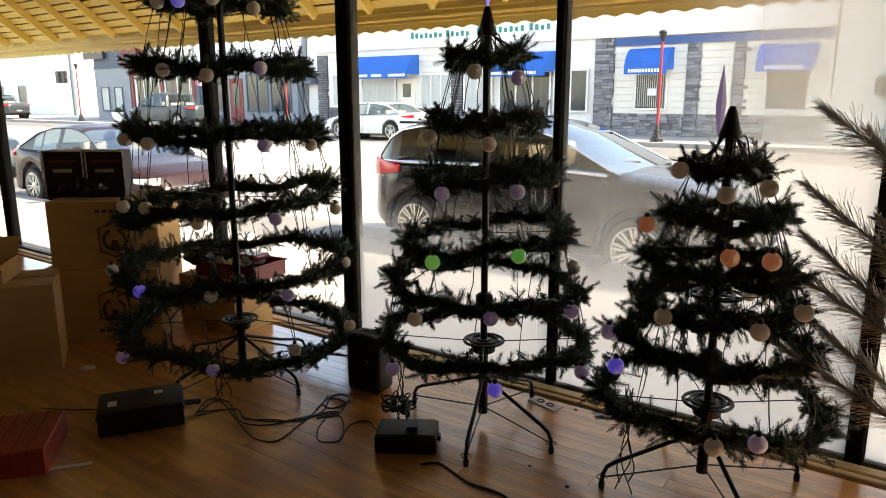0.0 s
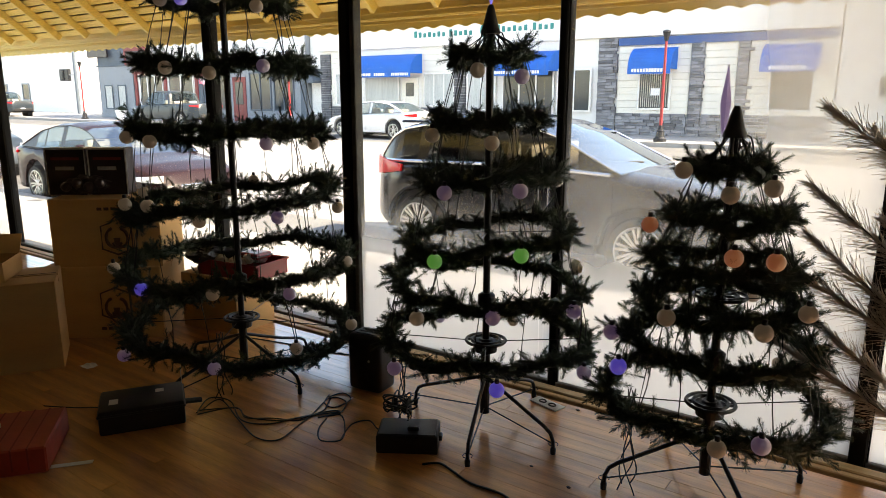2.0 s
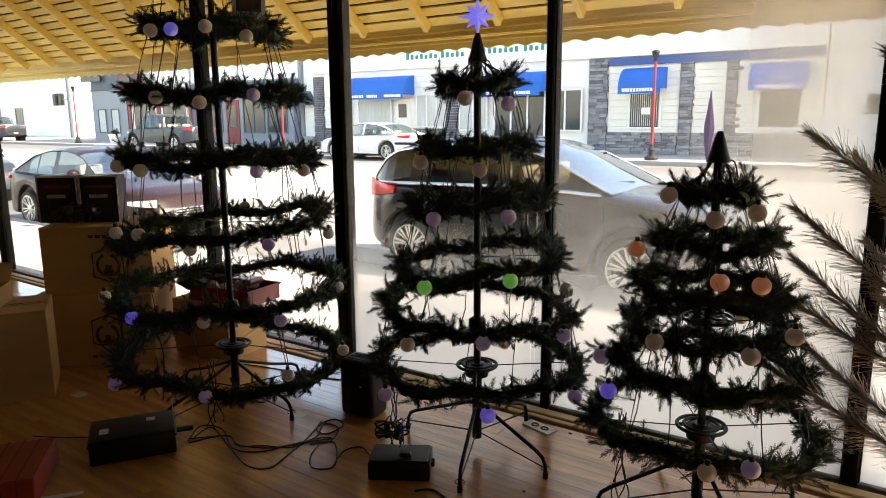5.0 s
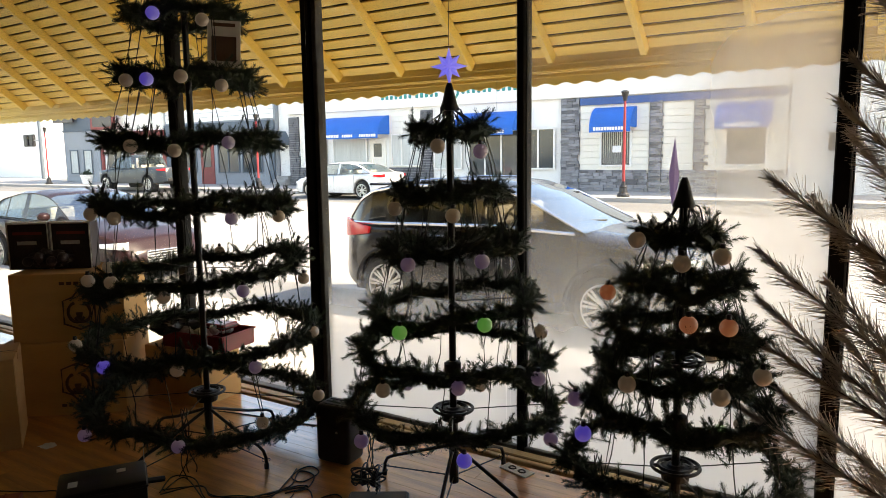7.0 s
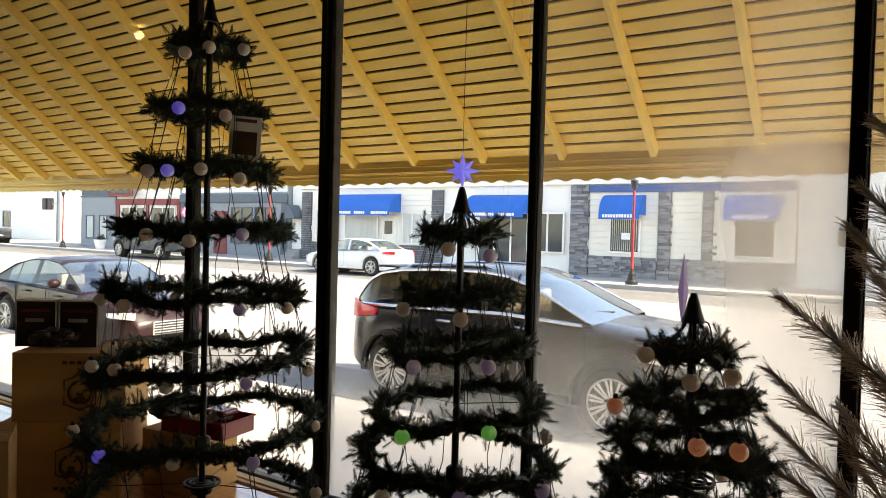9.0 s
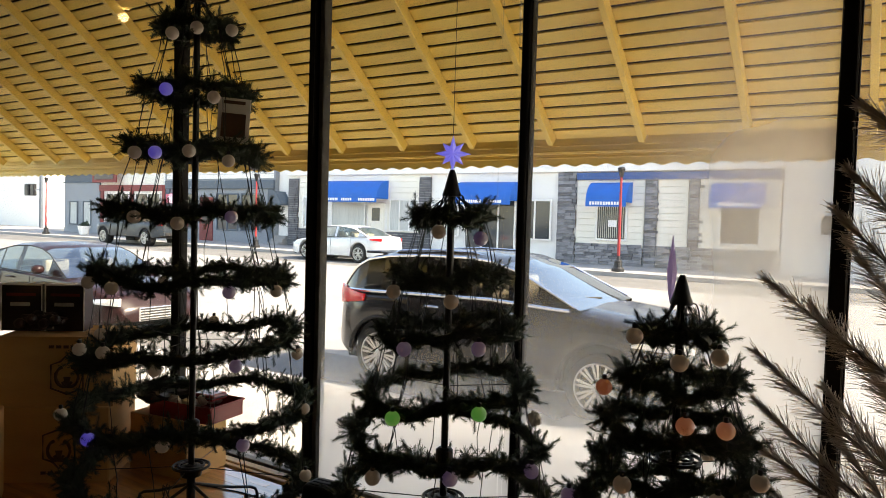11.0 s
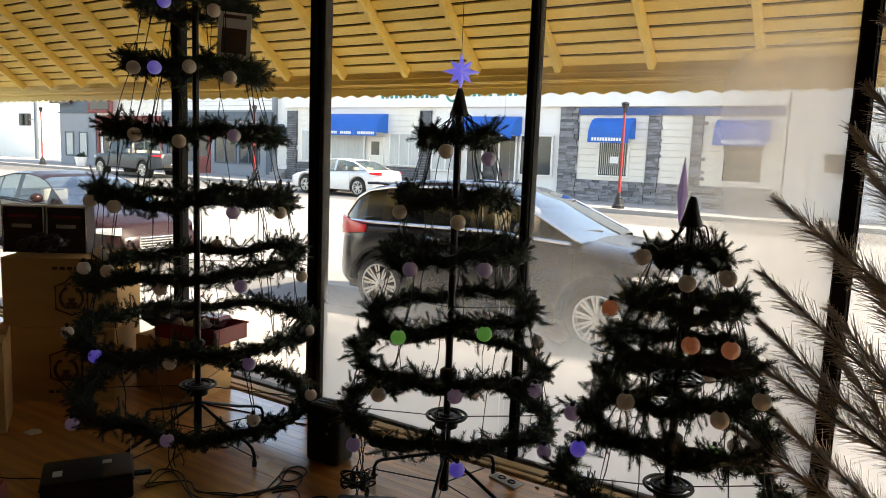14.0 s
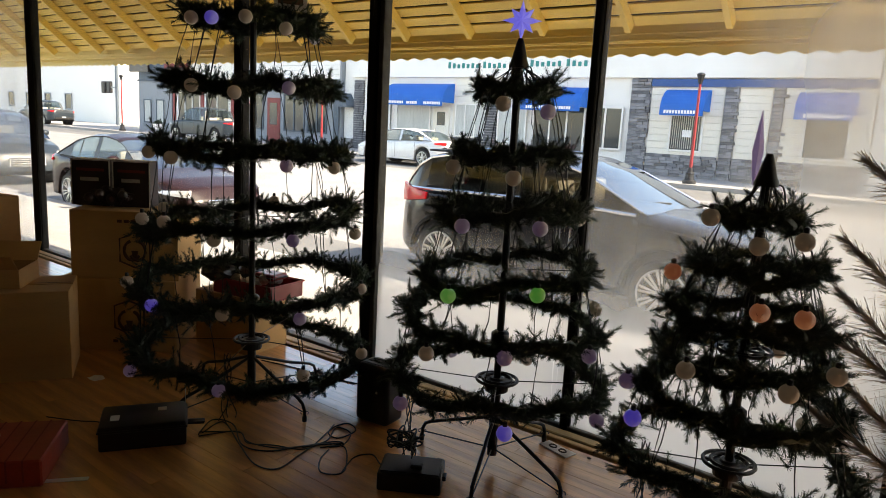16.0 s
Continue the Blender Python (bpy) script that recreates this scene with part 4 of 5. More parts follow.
for k in range(160):
    d = Vector((rnd.gauss(0, 1), rnd.gauss(0, 1), rnd.random())).normalized() * rnd.uniform(0.1, 0.32)
    c0 = Vector((-43.5, 25.4, FAR_WALK + 0.62)) + d
    u, v = Vector((rnd.gauss(0, 1), rnd.gauss(0, 1), rnd.gauss(0, 1))) * 0.05, Vector((rnd.gauss(0, 1), rnd.gauss(0, 1), rnd.gauss(0, 1))) * 0.05
    bm.faces.new([bm.verts.new(p) for p in (c0 - u, c0 + v, c0 + u)])
part("leaves", bm, "needle", planter)


# ---- the lit wire trees ----
def sprig(out_v, out_f, p, d, length, rnd, n=40, size=0.0185, width=0.00075):
    """A fir tip: blunt needles set round a stem from p along d, shorter and more forward to its end."""
    d = d.normalized()
    s = d.cross(Vector((0.3, 0.5, 0.81)))
    s.normalize()
    q = s.cross(d)
    for k in range(n):
        f = (k + rnd.random()) / n
        a = k * 2.4 + rnd.random()
        side = s * math.cos(a) + q * math.sin(a)
        o = p + d * (length * f)
        ang = 1.12 - 0.55 * f * f + rnd.uniform(-0.15, 0.15)
        tip = o + (d * math.cos(ang) + side * math.sin(ang)) * size * rnd.uniform(0.75, 1.15) * (1.0 - 0.2 * f)
        w = side.cross(d) * width
        i = len(out_v)
        out_v.extend((o - w, o + w, tip + w, tip - w))
        out_f.append((i, i + 1, i + 2, i + 3))
    # the stem itself
    i = len(out_v)
    out_v.extend((p - s * 0.0022, p + s * 0.0022, p + d * length + s * 0.001, p + d * length - s * 0.001))
    out_f.append((i, i + 1, i + 2, i + 3))


def mesh_of(name, verts, faces, mat):
    me = bpy.data.meshes.new(name)
    me.from_pydata([tuple(v) for v in verts], [], faces)
    me.materials.append(M[mat])
    return me


def garland(parent, cx, cy, z, r, seed, tilt=0.0, thick=1.0, bushy=1.0):
    """A ring of fir garland bound on wire."""
    rnd = random.Random(seed)
    V_, F_ = [], []
    ph = [rnd.uniform(0, 6.28) for _ in range(4)]

    def at(a):
        dz = 0.012 * math.sin(3 * a + ph[0]) + 0.010 * math.sin(7 * a + ph[1]) + tilt * math.cos(a - 0.75)
        rr = r * (1 + 0.03 * math.sin(2 * a + ph[3]) + 0.015 * math.sin(9 * a + ph[1]))
        return Vector((cx + rr * math.cos(a), cy + rr * math.sin(a), z + dz))
    lay = rnd.choice((-1, 1))
    # tips are bound on in bunches of uneven size, with a few strays
    step = 0.021
    n = max(12, int(2 * math.pi * r / step))
    up = Vector((0, 0, 1))
    for k in range(n):
        a0 = 2 * math.pi * (k + rnd.uniform(-0.3, 0.3)) / n
        full = 0.5 + 0.5 * noise.noise(Vector((a0 * r * 9, seed * 1.7, 0)))
        for b in range(int((3.6 + 4.5 * full) * bushy)):
            a = a0 + rnd.gauss(0, 0.008) / r
            e, tng = Vector((math.cos(a), math.sin(a), 0)), Vector((-math.sin(a), math.cos(a), 0))
            th = rnd.uniform(0, 6.28)
            d = tng * lay * rnd.uniform(-0.7, 1.3) + (e * math.cos(th) + up * (0.75 * math.sin(th) + 0.12)) * rnd.uniform(0.25, 0.8)
            L = rnd.uniform(0.034, 0.058) * thick
            if rnd.random() < 0.10 + 0.22 * full:
                d = tng * rnd.uniform(-0.8, 0.8) + e * rnd.uniform(-0.4, 1.0) + up * rnd.uniform(-0.35, 0.95)
                L = rnd.uniform(0.052, 0.078) * thick
            p = at(a) + e * rnd.gauss(0, 0.011) + up * rnd.gauss(0, 0.011)
            sprig(V_, F_, p, d, L, rnd, n=int(L * 1150) + 10)
    g = new("garland", mesh_of("garland", V_, F_, "needle"))
    g.parent = parent
    core = []
    for k in range(150):
        a = 2 * math.pi * k / 150
        core.append(at(a) + Vector((0, 0, 0.006 * noise.noise(Vector((a * 9, seed, 0))))))
    bm_ = tube(core, 0.019, n=7, closed=True)
    for v in bm_.verts:
        v.co += Vector((noise.noise(v.co * 55), noise.noise(v.co * 55 + Vector((7, 0, 0))), noise.noise(v.co * 55 + Vector((0, 9, 0))))) * 0.012
    part("garland_core", bm_, "needle", g)
    part("ring_wire", tube([at(2 * math.pi * k / 60) for k in range(60)], 0.0022, n=4, closed=True), "blacksteel", g)
    return at


GLOBES = ("globe_white", "globe_white", "globe_violet", "globe_blue", "globe_white", "globe_green", "globe_white", "globe_violet", "globe_orange")


def globe_mesh(mat):
    bm = bmesh.new()
    bmesh.ops.create_uvsphere(bm, u_segments=20, v_segments=12, radius=0.0265)
    me = bpy.data.meshes.new("globe_" + mat)
    bm.to_mesh(me)
    bm.free()
    me.materials.append(M[mat])
    me.polygons.foreach_set("use_smooth", [True] * len(me.polygons))
    return me


GLOBE = {k: globe_mesh(k) for k in set(GLOBES)}
bm = lathe([(0.008, 0.0), (0.008, 0.012), (0.006, 0.016)], 10)
SOCKET = bpy.data.meshes.new("socket")
bm.to_mesh(SOCKET)
bm.free()
SOCKET.materials.append(M["black"])


def wire_tree(label, cx, cy, tiers, tip, cone, hub_z, legs, globes, seed, cone_r=0.032, thick=1.0, bushy=1.0, foot=0.05, reach=0.345):
    """tiers: (z, radius, lean); legs: directions in degrees; globes: (degrees, radius, z, colour)."""
    rnd = random.Random(seed)
    t = thing("christmas_tree", label, "christmas tree", pose(cx, cy, 0), group="lit wire trees")
    part("pole", lathe([(0.014, foot + 0.005), (0.014, cone - 0.01)], 12), "blacksteel", t, "black steel centre pole")
    part("pole_sleeve", lathe([(0.019, foot), (0.019, 0.30)], 12), "black", t)
    part("cone_cap", lathe([(cone_r + 0.004, cone - 0.012), (cone_r + 0.003, cone), (cone_r * 0.92, cone + 0.012), (0.014, tip - 0.015), (0.008, tip)], 20), "black", t, "black plastic cone cap", smooth=True)
    # collar where the tiers hang
    zc = (hub_z + tiers[1][0]) / 2 + 0.02
    part("collar", lathe([(0.03, zc), (0.034, zc + 0.01), (0.034, zc + 0.05), (0.02, zc + 0.06)], 14), "black", t)
    # hub plate with slots
    hub = part("hub", lathe([(0.024, hub_z - 0.045), (0.045, hub_z - 0.04), (0.05, hub_z - 0.006), (0.052, hub_z), (0.03, hub_z + 0.006), (0.024, hub_z + 0.012)], 20), "black", t, "black plastic hub")
    for rr, zz in ((0.078, 0.004), (0.055, 0.006)):
        part("hub_rim", tube([(rr * math.cos(a), rr * math.sin(a), hub_z + zz) for a in np.linspace(0, 2 * math.pi, 28, endpoint=False)], 0.0065, n=6, closed=True), "black", hub)
    for k in range(6):
        a = k * math.pi / 3 + 0.3
        part("hub_spoke", box(0.045, 0.078, -0.005, 0.005, hub_z - 0.002, hub_z + 0.006), "black", hub).matrix_basis = Matrix.Rotation(a, 4, "Z")
    # spokes from the pole to the lowest ring
    for k in range(4):
        a = k * math.pi / 2 + 0.55
        part("ring_spoke", tube([(0.02 * math.cos(a), 0.02 * math.sin(a), hub_z), (tiers[0][1] * math.cos(a), tiers[0][1] * math.sin(a), tiers[0][0])], 0.0022, n=5), "blacksteel", t)
    for k in range(3):
        a = k * 2.1 + 0.9
        z, r = tiers[2][:2]
        part("ring_spoke", tube([(0, 0, z + 0.01), (r * math.cos(a), r * math.sin(a), z)], 0.002, n=5), "blacksteel", t)
    # legs with braces
    for a in legs:
        ca, sa = math.cos(radians(a)), math.sin(radians(a))
        pts = [(rr * ca, rr * sa, zz) for rr, zz in ((0.02, 0.20), (0.10, 0.17), (0.22, 0.125), (reach - 0.045, 0.095), (reach - 0.015, 0.078), (reach - 0.002, 0.05), (reach, 0.012))]
        leg = part("leg", tube(pts, 0.0075, n=8), "blacksteel", t, "bent black steel leg", smooth=True)
        part("brace", tube([(reach * ca, reach * sa, 0.04), (0.016 * ca, 0.016 * sa, 0.075)], 0.003, n=5), "blacksteel", leg)
        part("clip", tube([(reach * ca + 0.018 * math.cos(b), reach * sa + 0.018 * math.sin(b), 0.04) for b in np.linspace(0, 5, 9)], 0.002, n=4), "blacksteel", leg)
        part("rubber_foot", lathe([(0.010, 0.0), (0.011, 0.02), (0.008, 0.028)], 10, axis=(reach * ca, reach * sa, 0)), "black", leg)
    rings = [garland(t, 0, 0, z, r, seed * 31 + i, tilt=tl[0] if tl else rnd.uniform(-0.008, 0.008), thick=thick, bushy=bushy) for i, (z, r, *tl) in enumerate(tiers)]
    # cords strung from tier to tier, and up to the cone
    chain = rings + [lambda a: Vector((0.02 * math.cos(a), 0.02 * math.sin(a), cone - 0.01))]
    for i in range(len(rings)):
        lowr, upr = chain[i], chain[i + 1]
        V = 12 if i > 0 else 9
        for k in range(V):
            a = 2 * math.pi * (k + rnd.uniform(-0.35, 0.35)) / V
            b = a + rnd.uniform(-0.12, 0.12)
            p, q = lowr(a), upr(b)
            mid = (p + q) / 2 + Vector((rnd.uniform(-0.012, 0.012), rnd.uniform(-0.012, 0.012), -0.006))
            cord = part("cord", tube([p, p.lerp(mid, 0.6), mid, mid.lerp(q, 0.5), q], 0.0019, n=4), "cable", t)
            if k % 3 == 0:
                q2 = upr(b + 0.05)
                part("cord", tube([p, (p + q2) / 2 + Vector((0.008, -0.006, 0)), q2], 0.0019, n=4), "cable", t)
    # slack loops under the cone
    for k in range(5):
        a = k * 1.3
        z0 = cone - 0.01
        pts = [Vector(((0.03 + 0.03 * math.sin(u * 3.1)) * math.cos(a + u * 0.7), (0.03 + 0.03 * math.sin(u * 3.1)) * math.sin(a + u * 0.7), z0 - 0.11 * u + 0.02 * math.sin(u * 9 + k))) for u in np.linspace(0, 1, 12)]
        part("cord", tube(pts, 0.0028, n=5), "cable", t)
    for i, (a, r, z, col) in enumerate(globes):
        ob = new("globe_light", GLOBE[col])
        ob.parent = t
        r += 0.03
        ob.location = (r * math.cos(radians(a)), r * math.sin(radians(a)), z - 0.010)
        tagged(ob, {"globe_white": "frosted globe with a faint warm glow", "globe_blue": "blue lit globe", "globe_violet": "violet lit globe", "globe_green": "green lit globe", "globe_orange": "orange lit globe"}[col])
        so = new("socket", SOCKET)
        so.parent = ob
        so.location = (0, 0, 0.024)
    return t


W_, V_, B_, G_, O_ = "globe_white", "globe_violet", "globe_blue", "globe_green", "globe_orange"
wire_tree("tall wire christmas tree of green garland rings with globe lights", -2.47, 2.25,
          [(0.25, 0.50, -0.03), (0.56, 0.495, 0.012), (0.855, 0.445, 0.045), (1.15, 0.39), (1.43, 0.325), (1.70, 0.255), (1.96, 0.21), (2.24, 0.14)], 2.47, 2.37, 0.285, (0, 86, 182, 268),
          [(-74, 0.35, 1.42, W_), (-47, 0.36, 1.40, W_), (-16, 0.35, 1.43, V_), (-81, 0.41, 1.14, W_), (161, 0.42, 1.10, W_), (-20, 0.41, 1.13, V_), (11, 0.41, 1.12, W_), (-104, 0.41, 1.15, W_),
           (-82, 0.44, 0.89, W_), (-160, 0.45, 0.87, W_), (-104, 0.44, 0.88, W_), (-18, 0.45, 0.84, V_), (130, 0.44, 0.89, W_)]
          + [(28, 0.45, 0.83, W_), (-54, 0.45, 0.84, W_), (-119, 0.49, 0.59, W_), (-84, 0.49, 0.56, B_), (-49, 0.49, 0.56, W_), (-16, 0.49, 0.53, V_), (30, 0.48, 0.58, W_), (93, 0.49, 0.56, W_),
             (-101, 0.51, 0.25, V_), (-50, 0.51, 0.26, V_), (-15, 0.51, 0.30, W_), (24, 0.51, 0.30, W_)]
          + [(-38, 0.17, 2.21, W_), (7, 0.17, 2.23, W_), (-65, 0.18, 2.18, W_), (-63, 0.24, 1.94, B_), (-23, 0.24, 1.92, W_), (-66, 0.29, 1.68, B_), (-42, 0.29, 1.69, W_), (-84, 0.29, 1.68, W_),
             (-14, 0.29, 1.66, W_), (85, 0.29, 1.68, V_)], 3, thick=1.15, bushy=1.25, foot=0.012, reach=0.375)
wire_tree("middle-height wire christmas tree of green garland rings with globe lights", -1.27, 2.49,
          [(0.375, 0.375, -0.012), (0.595, 0.36, -0.018), (0.785, 0.30, 0.035), (1.015, 0.235, 0.02), (1.215, 0.19), (1.445, 0.13)], 1.625, 1.535, 0.355, (-10, 83, 182, 292),
          [(-70, 0.17, 1.40, W_), (-27, 0.18, 1.38, V_), (-56, 0.23, 1.16, W_), (-108, 0.23, 1.18, W_), (-88, 0.27, 0.99, V_), (-36, 0.26, 1.00, V_), (58, 0.27, 0.99, W_), (-88, 0.33, 0.76, G_),
           (-39, 0.32, 0.79, G_), (97, 0.37, 0.63, W_), (-55, 0.37, 0.59, V_), (-94, 0.38, 0.56, W_), (150, 0.42, 0.33, V_), (106, 0.42, 0.31, W_), (-10, 0.38, 0.58, V_), (-53, 0.41, 0.35, B_),
           (-106, 0.41, 0.36, V_), (-5, 0.41, 0.35, V_)], 5, thick=1.1, bushy=0.98)
wire_tree("short wire christmas tree of green garland rings with globe lights", -0.411, 2.53,
          [(0.325, 0.335), (0.525, 0.285), (0.655, 0.235), (0.785, 0.21), (0.935, 0.165), (1.085, 0.10)], 1.278, 1.195, 0.305, (218, 40, 308, 128),
          [(-76, 0.17, 1.04, W_), (-42, 0.17, 1.06, W_), (-121, 0.16, 1.10, W_), (-146, 0.21, 0.92, O_), (-71, 0.23, 0.87, O_), (-45, 0.23, 0.86, O_), (-104, 0.28, 0.68, W_), (-54, 0.28, 0.67, W_),
           (84, 0.30, 0.62, W_), (131, 0.29, 0.63, V_), (-25, 0.27, 0.71, W_), (-127, 0.33, 0.49, B_), (143, 0.37, 0.34, W_), (80, 0.36, 0.32, G_), (-73, 0.36, 0.35, W_), (-56, 0.36, 0.37, V_),
           (-147, 0.31, 0.56, V_), (69, 0.36, 0.37, W_)], 7, thick=1.25, bushy=0.95)
# second plate on the short tree's pole
tw = thing("wire_hub_plate", "black plastic spoked plate clamped on the short tree's pole", "hub plate", pose(-0.411, 2.53, 0.68))
for rr in (0.08, 0.055):
    part("plate_rim", tube([(rr * math.cos(a), rr * math.sin(a), 0) for a in np.linspace(0, 2 * math.pi, 28, endpoint=False)], 0.006, n=6, closed=True), "black", tw)
for k in range(6):
    part("plate_spoke", box(0.014, 0.08, -0.004, 0.004, -0.004, 0.004), "black", tw).matrix_basis = Matrix.Rotation(k * math.pi / 3, 4, "Z")

# star over the middle tree, spire beside the short one
star = thing("star_topper", "blue-lit translucent plastic star hung over the middle tree", "star", pose(-1.27, 2.49, 1.685))
bm = bmesh.new()
R0 = Matrix.Rotation(radians(28), 4, "Z")
front, back = bm.verts.new(R0 @ Vector((0, -0.018, 0))), bm.verts.new(R0 @ Vector((0, 0.018, 0)))
rim_ = []
for k in range(16):
    a = math.pi / 2 + k * math.pi / 8
    rr = (0.072 if k % 4 == 0 else 0.058) if k % 2 == 0 else 0.030
    rim_.append(bm.verts.new(R0 @ Vector((rr * math.cos(a), 0, rr * math.sin(a)))))
for k in range(16):
    bm.faces.new((front, rim_[k], rim_[(k + 1) % 16]))
    bm.faces.new((back, rim_[(k + 1) % 16], rim_[k]))
part("star_body", bm, "star", star)
part("string", tube([(0, 0, 0.07), (0, 0, 1.61)], 0.0012, n=4), "cable", star)
spire = thing("spire_topper", "pale violet faceted acrylic spire on the short tree", "tree topper", pose(-0.452, 2.555, 1.18))
bm = lathe([(0.003, 0.0), (0.010, 0.04), (0.017, 0.105), (0.010, 0.155), (0.001, 0.222)], 5)
part("spire_body", bm, "crystal", spire)
hs = thing("hanging_string", "thin dark string hanging from the ceiling", "string", pose(-2.05, 2.55, 1.75))
part("line", tube([(0, 0, 0), (0.002, 0, 0.6), (0, 0, 1.55)], 0.0012, n=4), "cable", hs)
# printed card on the tall tree
tag = thing("tree_sign", "small printed card with a dark picture, hung on the tall tree", "sign", pose(-2.235, 2.26, 1.83, 0, 3, 42))
part("card", box(-0.067, 0.067, -0.002, 0.002, -0.095, 0.095, 0.001), "paper", tag)
part("picture", box(-0.050, 0.050, -0.0055, -0.0025, -0.07, 0.03), "ink", tag)
part("heading_bar", box(-0.045, 0.045, -0.005, -0.0025, 0.070, 0.084), "ink", tag)
part("hook", tube([(0, 0, 0.095), (0.0, 0.0, 0.14), (0.0, 0.02, 0.15)], 0.0012, n=4), "cable", tag)

# ---- the dry branch tree by the right post ----
pine = thing("pine_tree", "artificial pine with sparse long brown-grey needles", "artificial tree", pose(0.42, 2.30, 0))
part("trunk", tube([(0, 0, 0.0), (0.005, 0, 0.9), (0, 0, 2.0)], 0.022, n=10, r_end=0.010), "bark", pine)
part("foot", lathe([(0.17, 0.0), (0.17, 0.012), (0.03, 0.03), (0.03, 0.12), (0.024, 0.13)], 20), "black", pine)
rnd = random.Random(11)


def pine_branch(tip, base_z, seed, offs=(0.42, 2.30)):
    r_ = random.Random(seed)
    tip = Vector((tip[0] - offs[0], tip[1] - offs[1], tip[2]))
    base = Vector((0, 0, base_z + 0.10))
    V2, F2 = [], []
    ctrl = (base + tip) / 2 + Vector((0, 0, -0.03))
    pts = [base.lerp(ctrl, u).lerp(ctrl.lerp(tip, u), u) for u in np.linspace(0, 1, 26)]
    b = part("branch", tube(pts, 0.006, n=6, r_end=0.0025), "bark", pine)
    for i in range(5, 25):
        d = (pts[i + 1] - pts[i]) if i < 25 else (pts[i] - pts[i - 1])
        L = d.length
        s = d.normalized().cross(Vector((0.3, 0.2, 0.93))).normalized()
        q = s.cross(d.normalized())
        tipness = i >= 21
        for k in range(56 if tipness else 30):
            a = r_.uniform(0, 6.28)
            side = s * math.cos(a) + q * math.sin(a)
            o = pts[i] + d * r_.random()
            an = r_.uniform(0.25, 0.6) if tipness else r_.uniform(0.5, 0.95)
            ln = r_.uniform(0.03, 0.055) if tipness else r_.uniform(0.06, 0.10)
            e = o + (d.normalized() * math.cos(an) + side * math.sin(an)) * ln + Vector((0, 0, -0.006))
            w = side.cross(d.normalized()) * 0.0015
            n0 = len(V2)
            V2.extend((o - w, o + w, e + w * 0.7, e - w * 0.7))
            F2.append((n0, n0 + 1, n0 + 2, n0 + 3))
    ob = new("needles", mesh_of("needles", V2, F2, "brown_needle"))
    ob.parent = b


for k, (tip, bz) in enumerate((((-0.18, 2.65, 1.275), 0.80), ((-0.20, 2.65, 1.04), 0.55), ((-0.19, 2.62, 0.89), 0.42), ((-0.24, 2.58, 0.80), 0.45), ((0.03, 2.65, 1.62), 1.12), ((0.0, 2.65, 1.50), 0.98), ((0.04, 2.66, 1.40), 0.85),
                               ((-0.05, 2.66, 1.20), 0.66), ((-0.13, 2.60, 0.62), 0.25), ((0.10, 2.70, 1.05), 0.5), ((0.06, 2.60, 1.80), 1.4), ((-0.22, 2.50, 0.57), 0.25),
                               ((0.05, 2.62, 0.80), 0.35), ((0.75, 2.60, 1.2), 0.7), ((0.55, 2.70, 1.5), 1.0), ((0.80, 2.1, 0.9), 0.5), ((0.2, 1.95, 1.1), 0.7), ((0.5, 1.9, 1.4), 1.0), ((0.42, 2.32, 2.2), 1.8), ((0.13, 2.65, 0.40), 0.12), ((0.0, 2.66, 0.95), 0.5))):
    pine_branch(tip, bz, 50 + k)


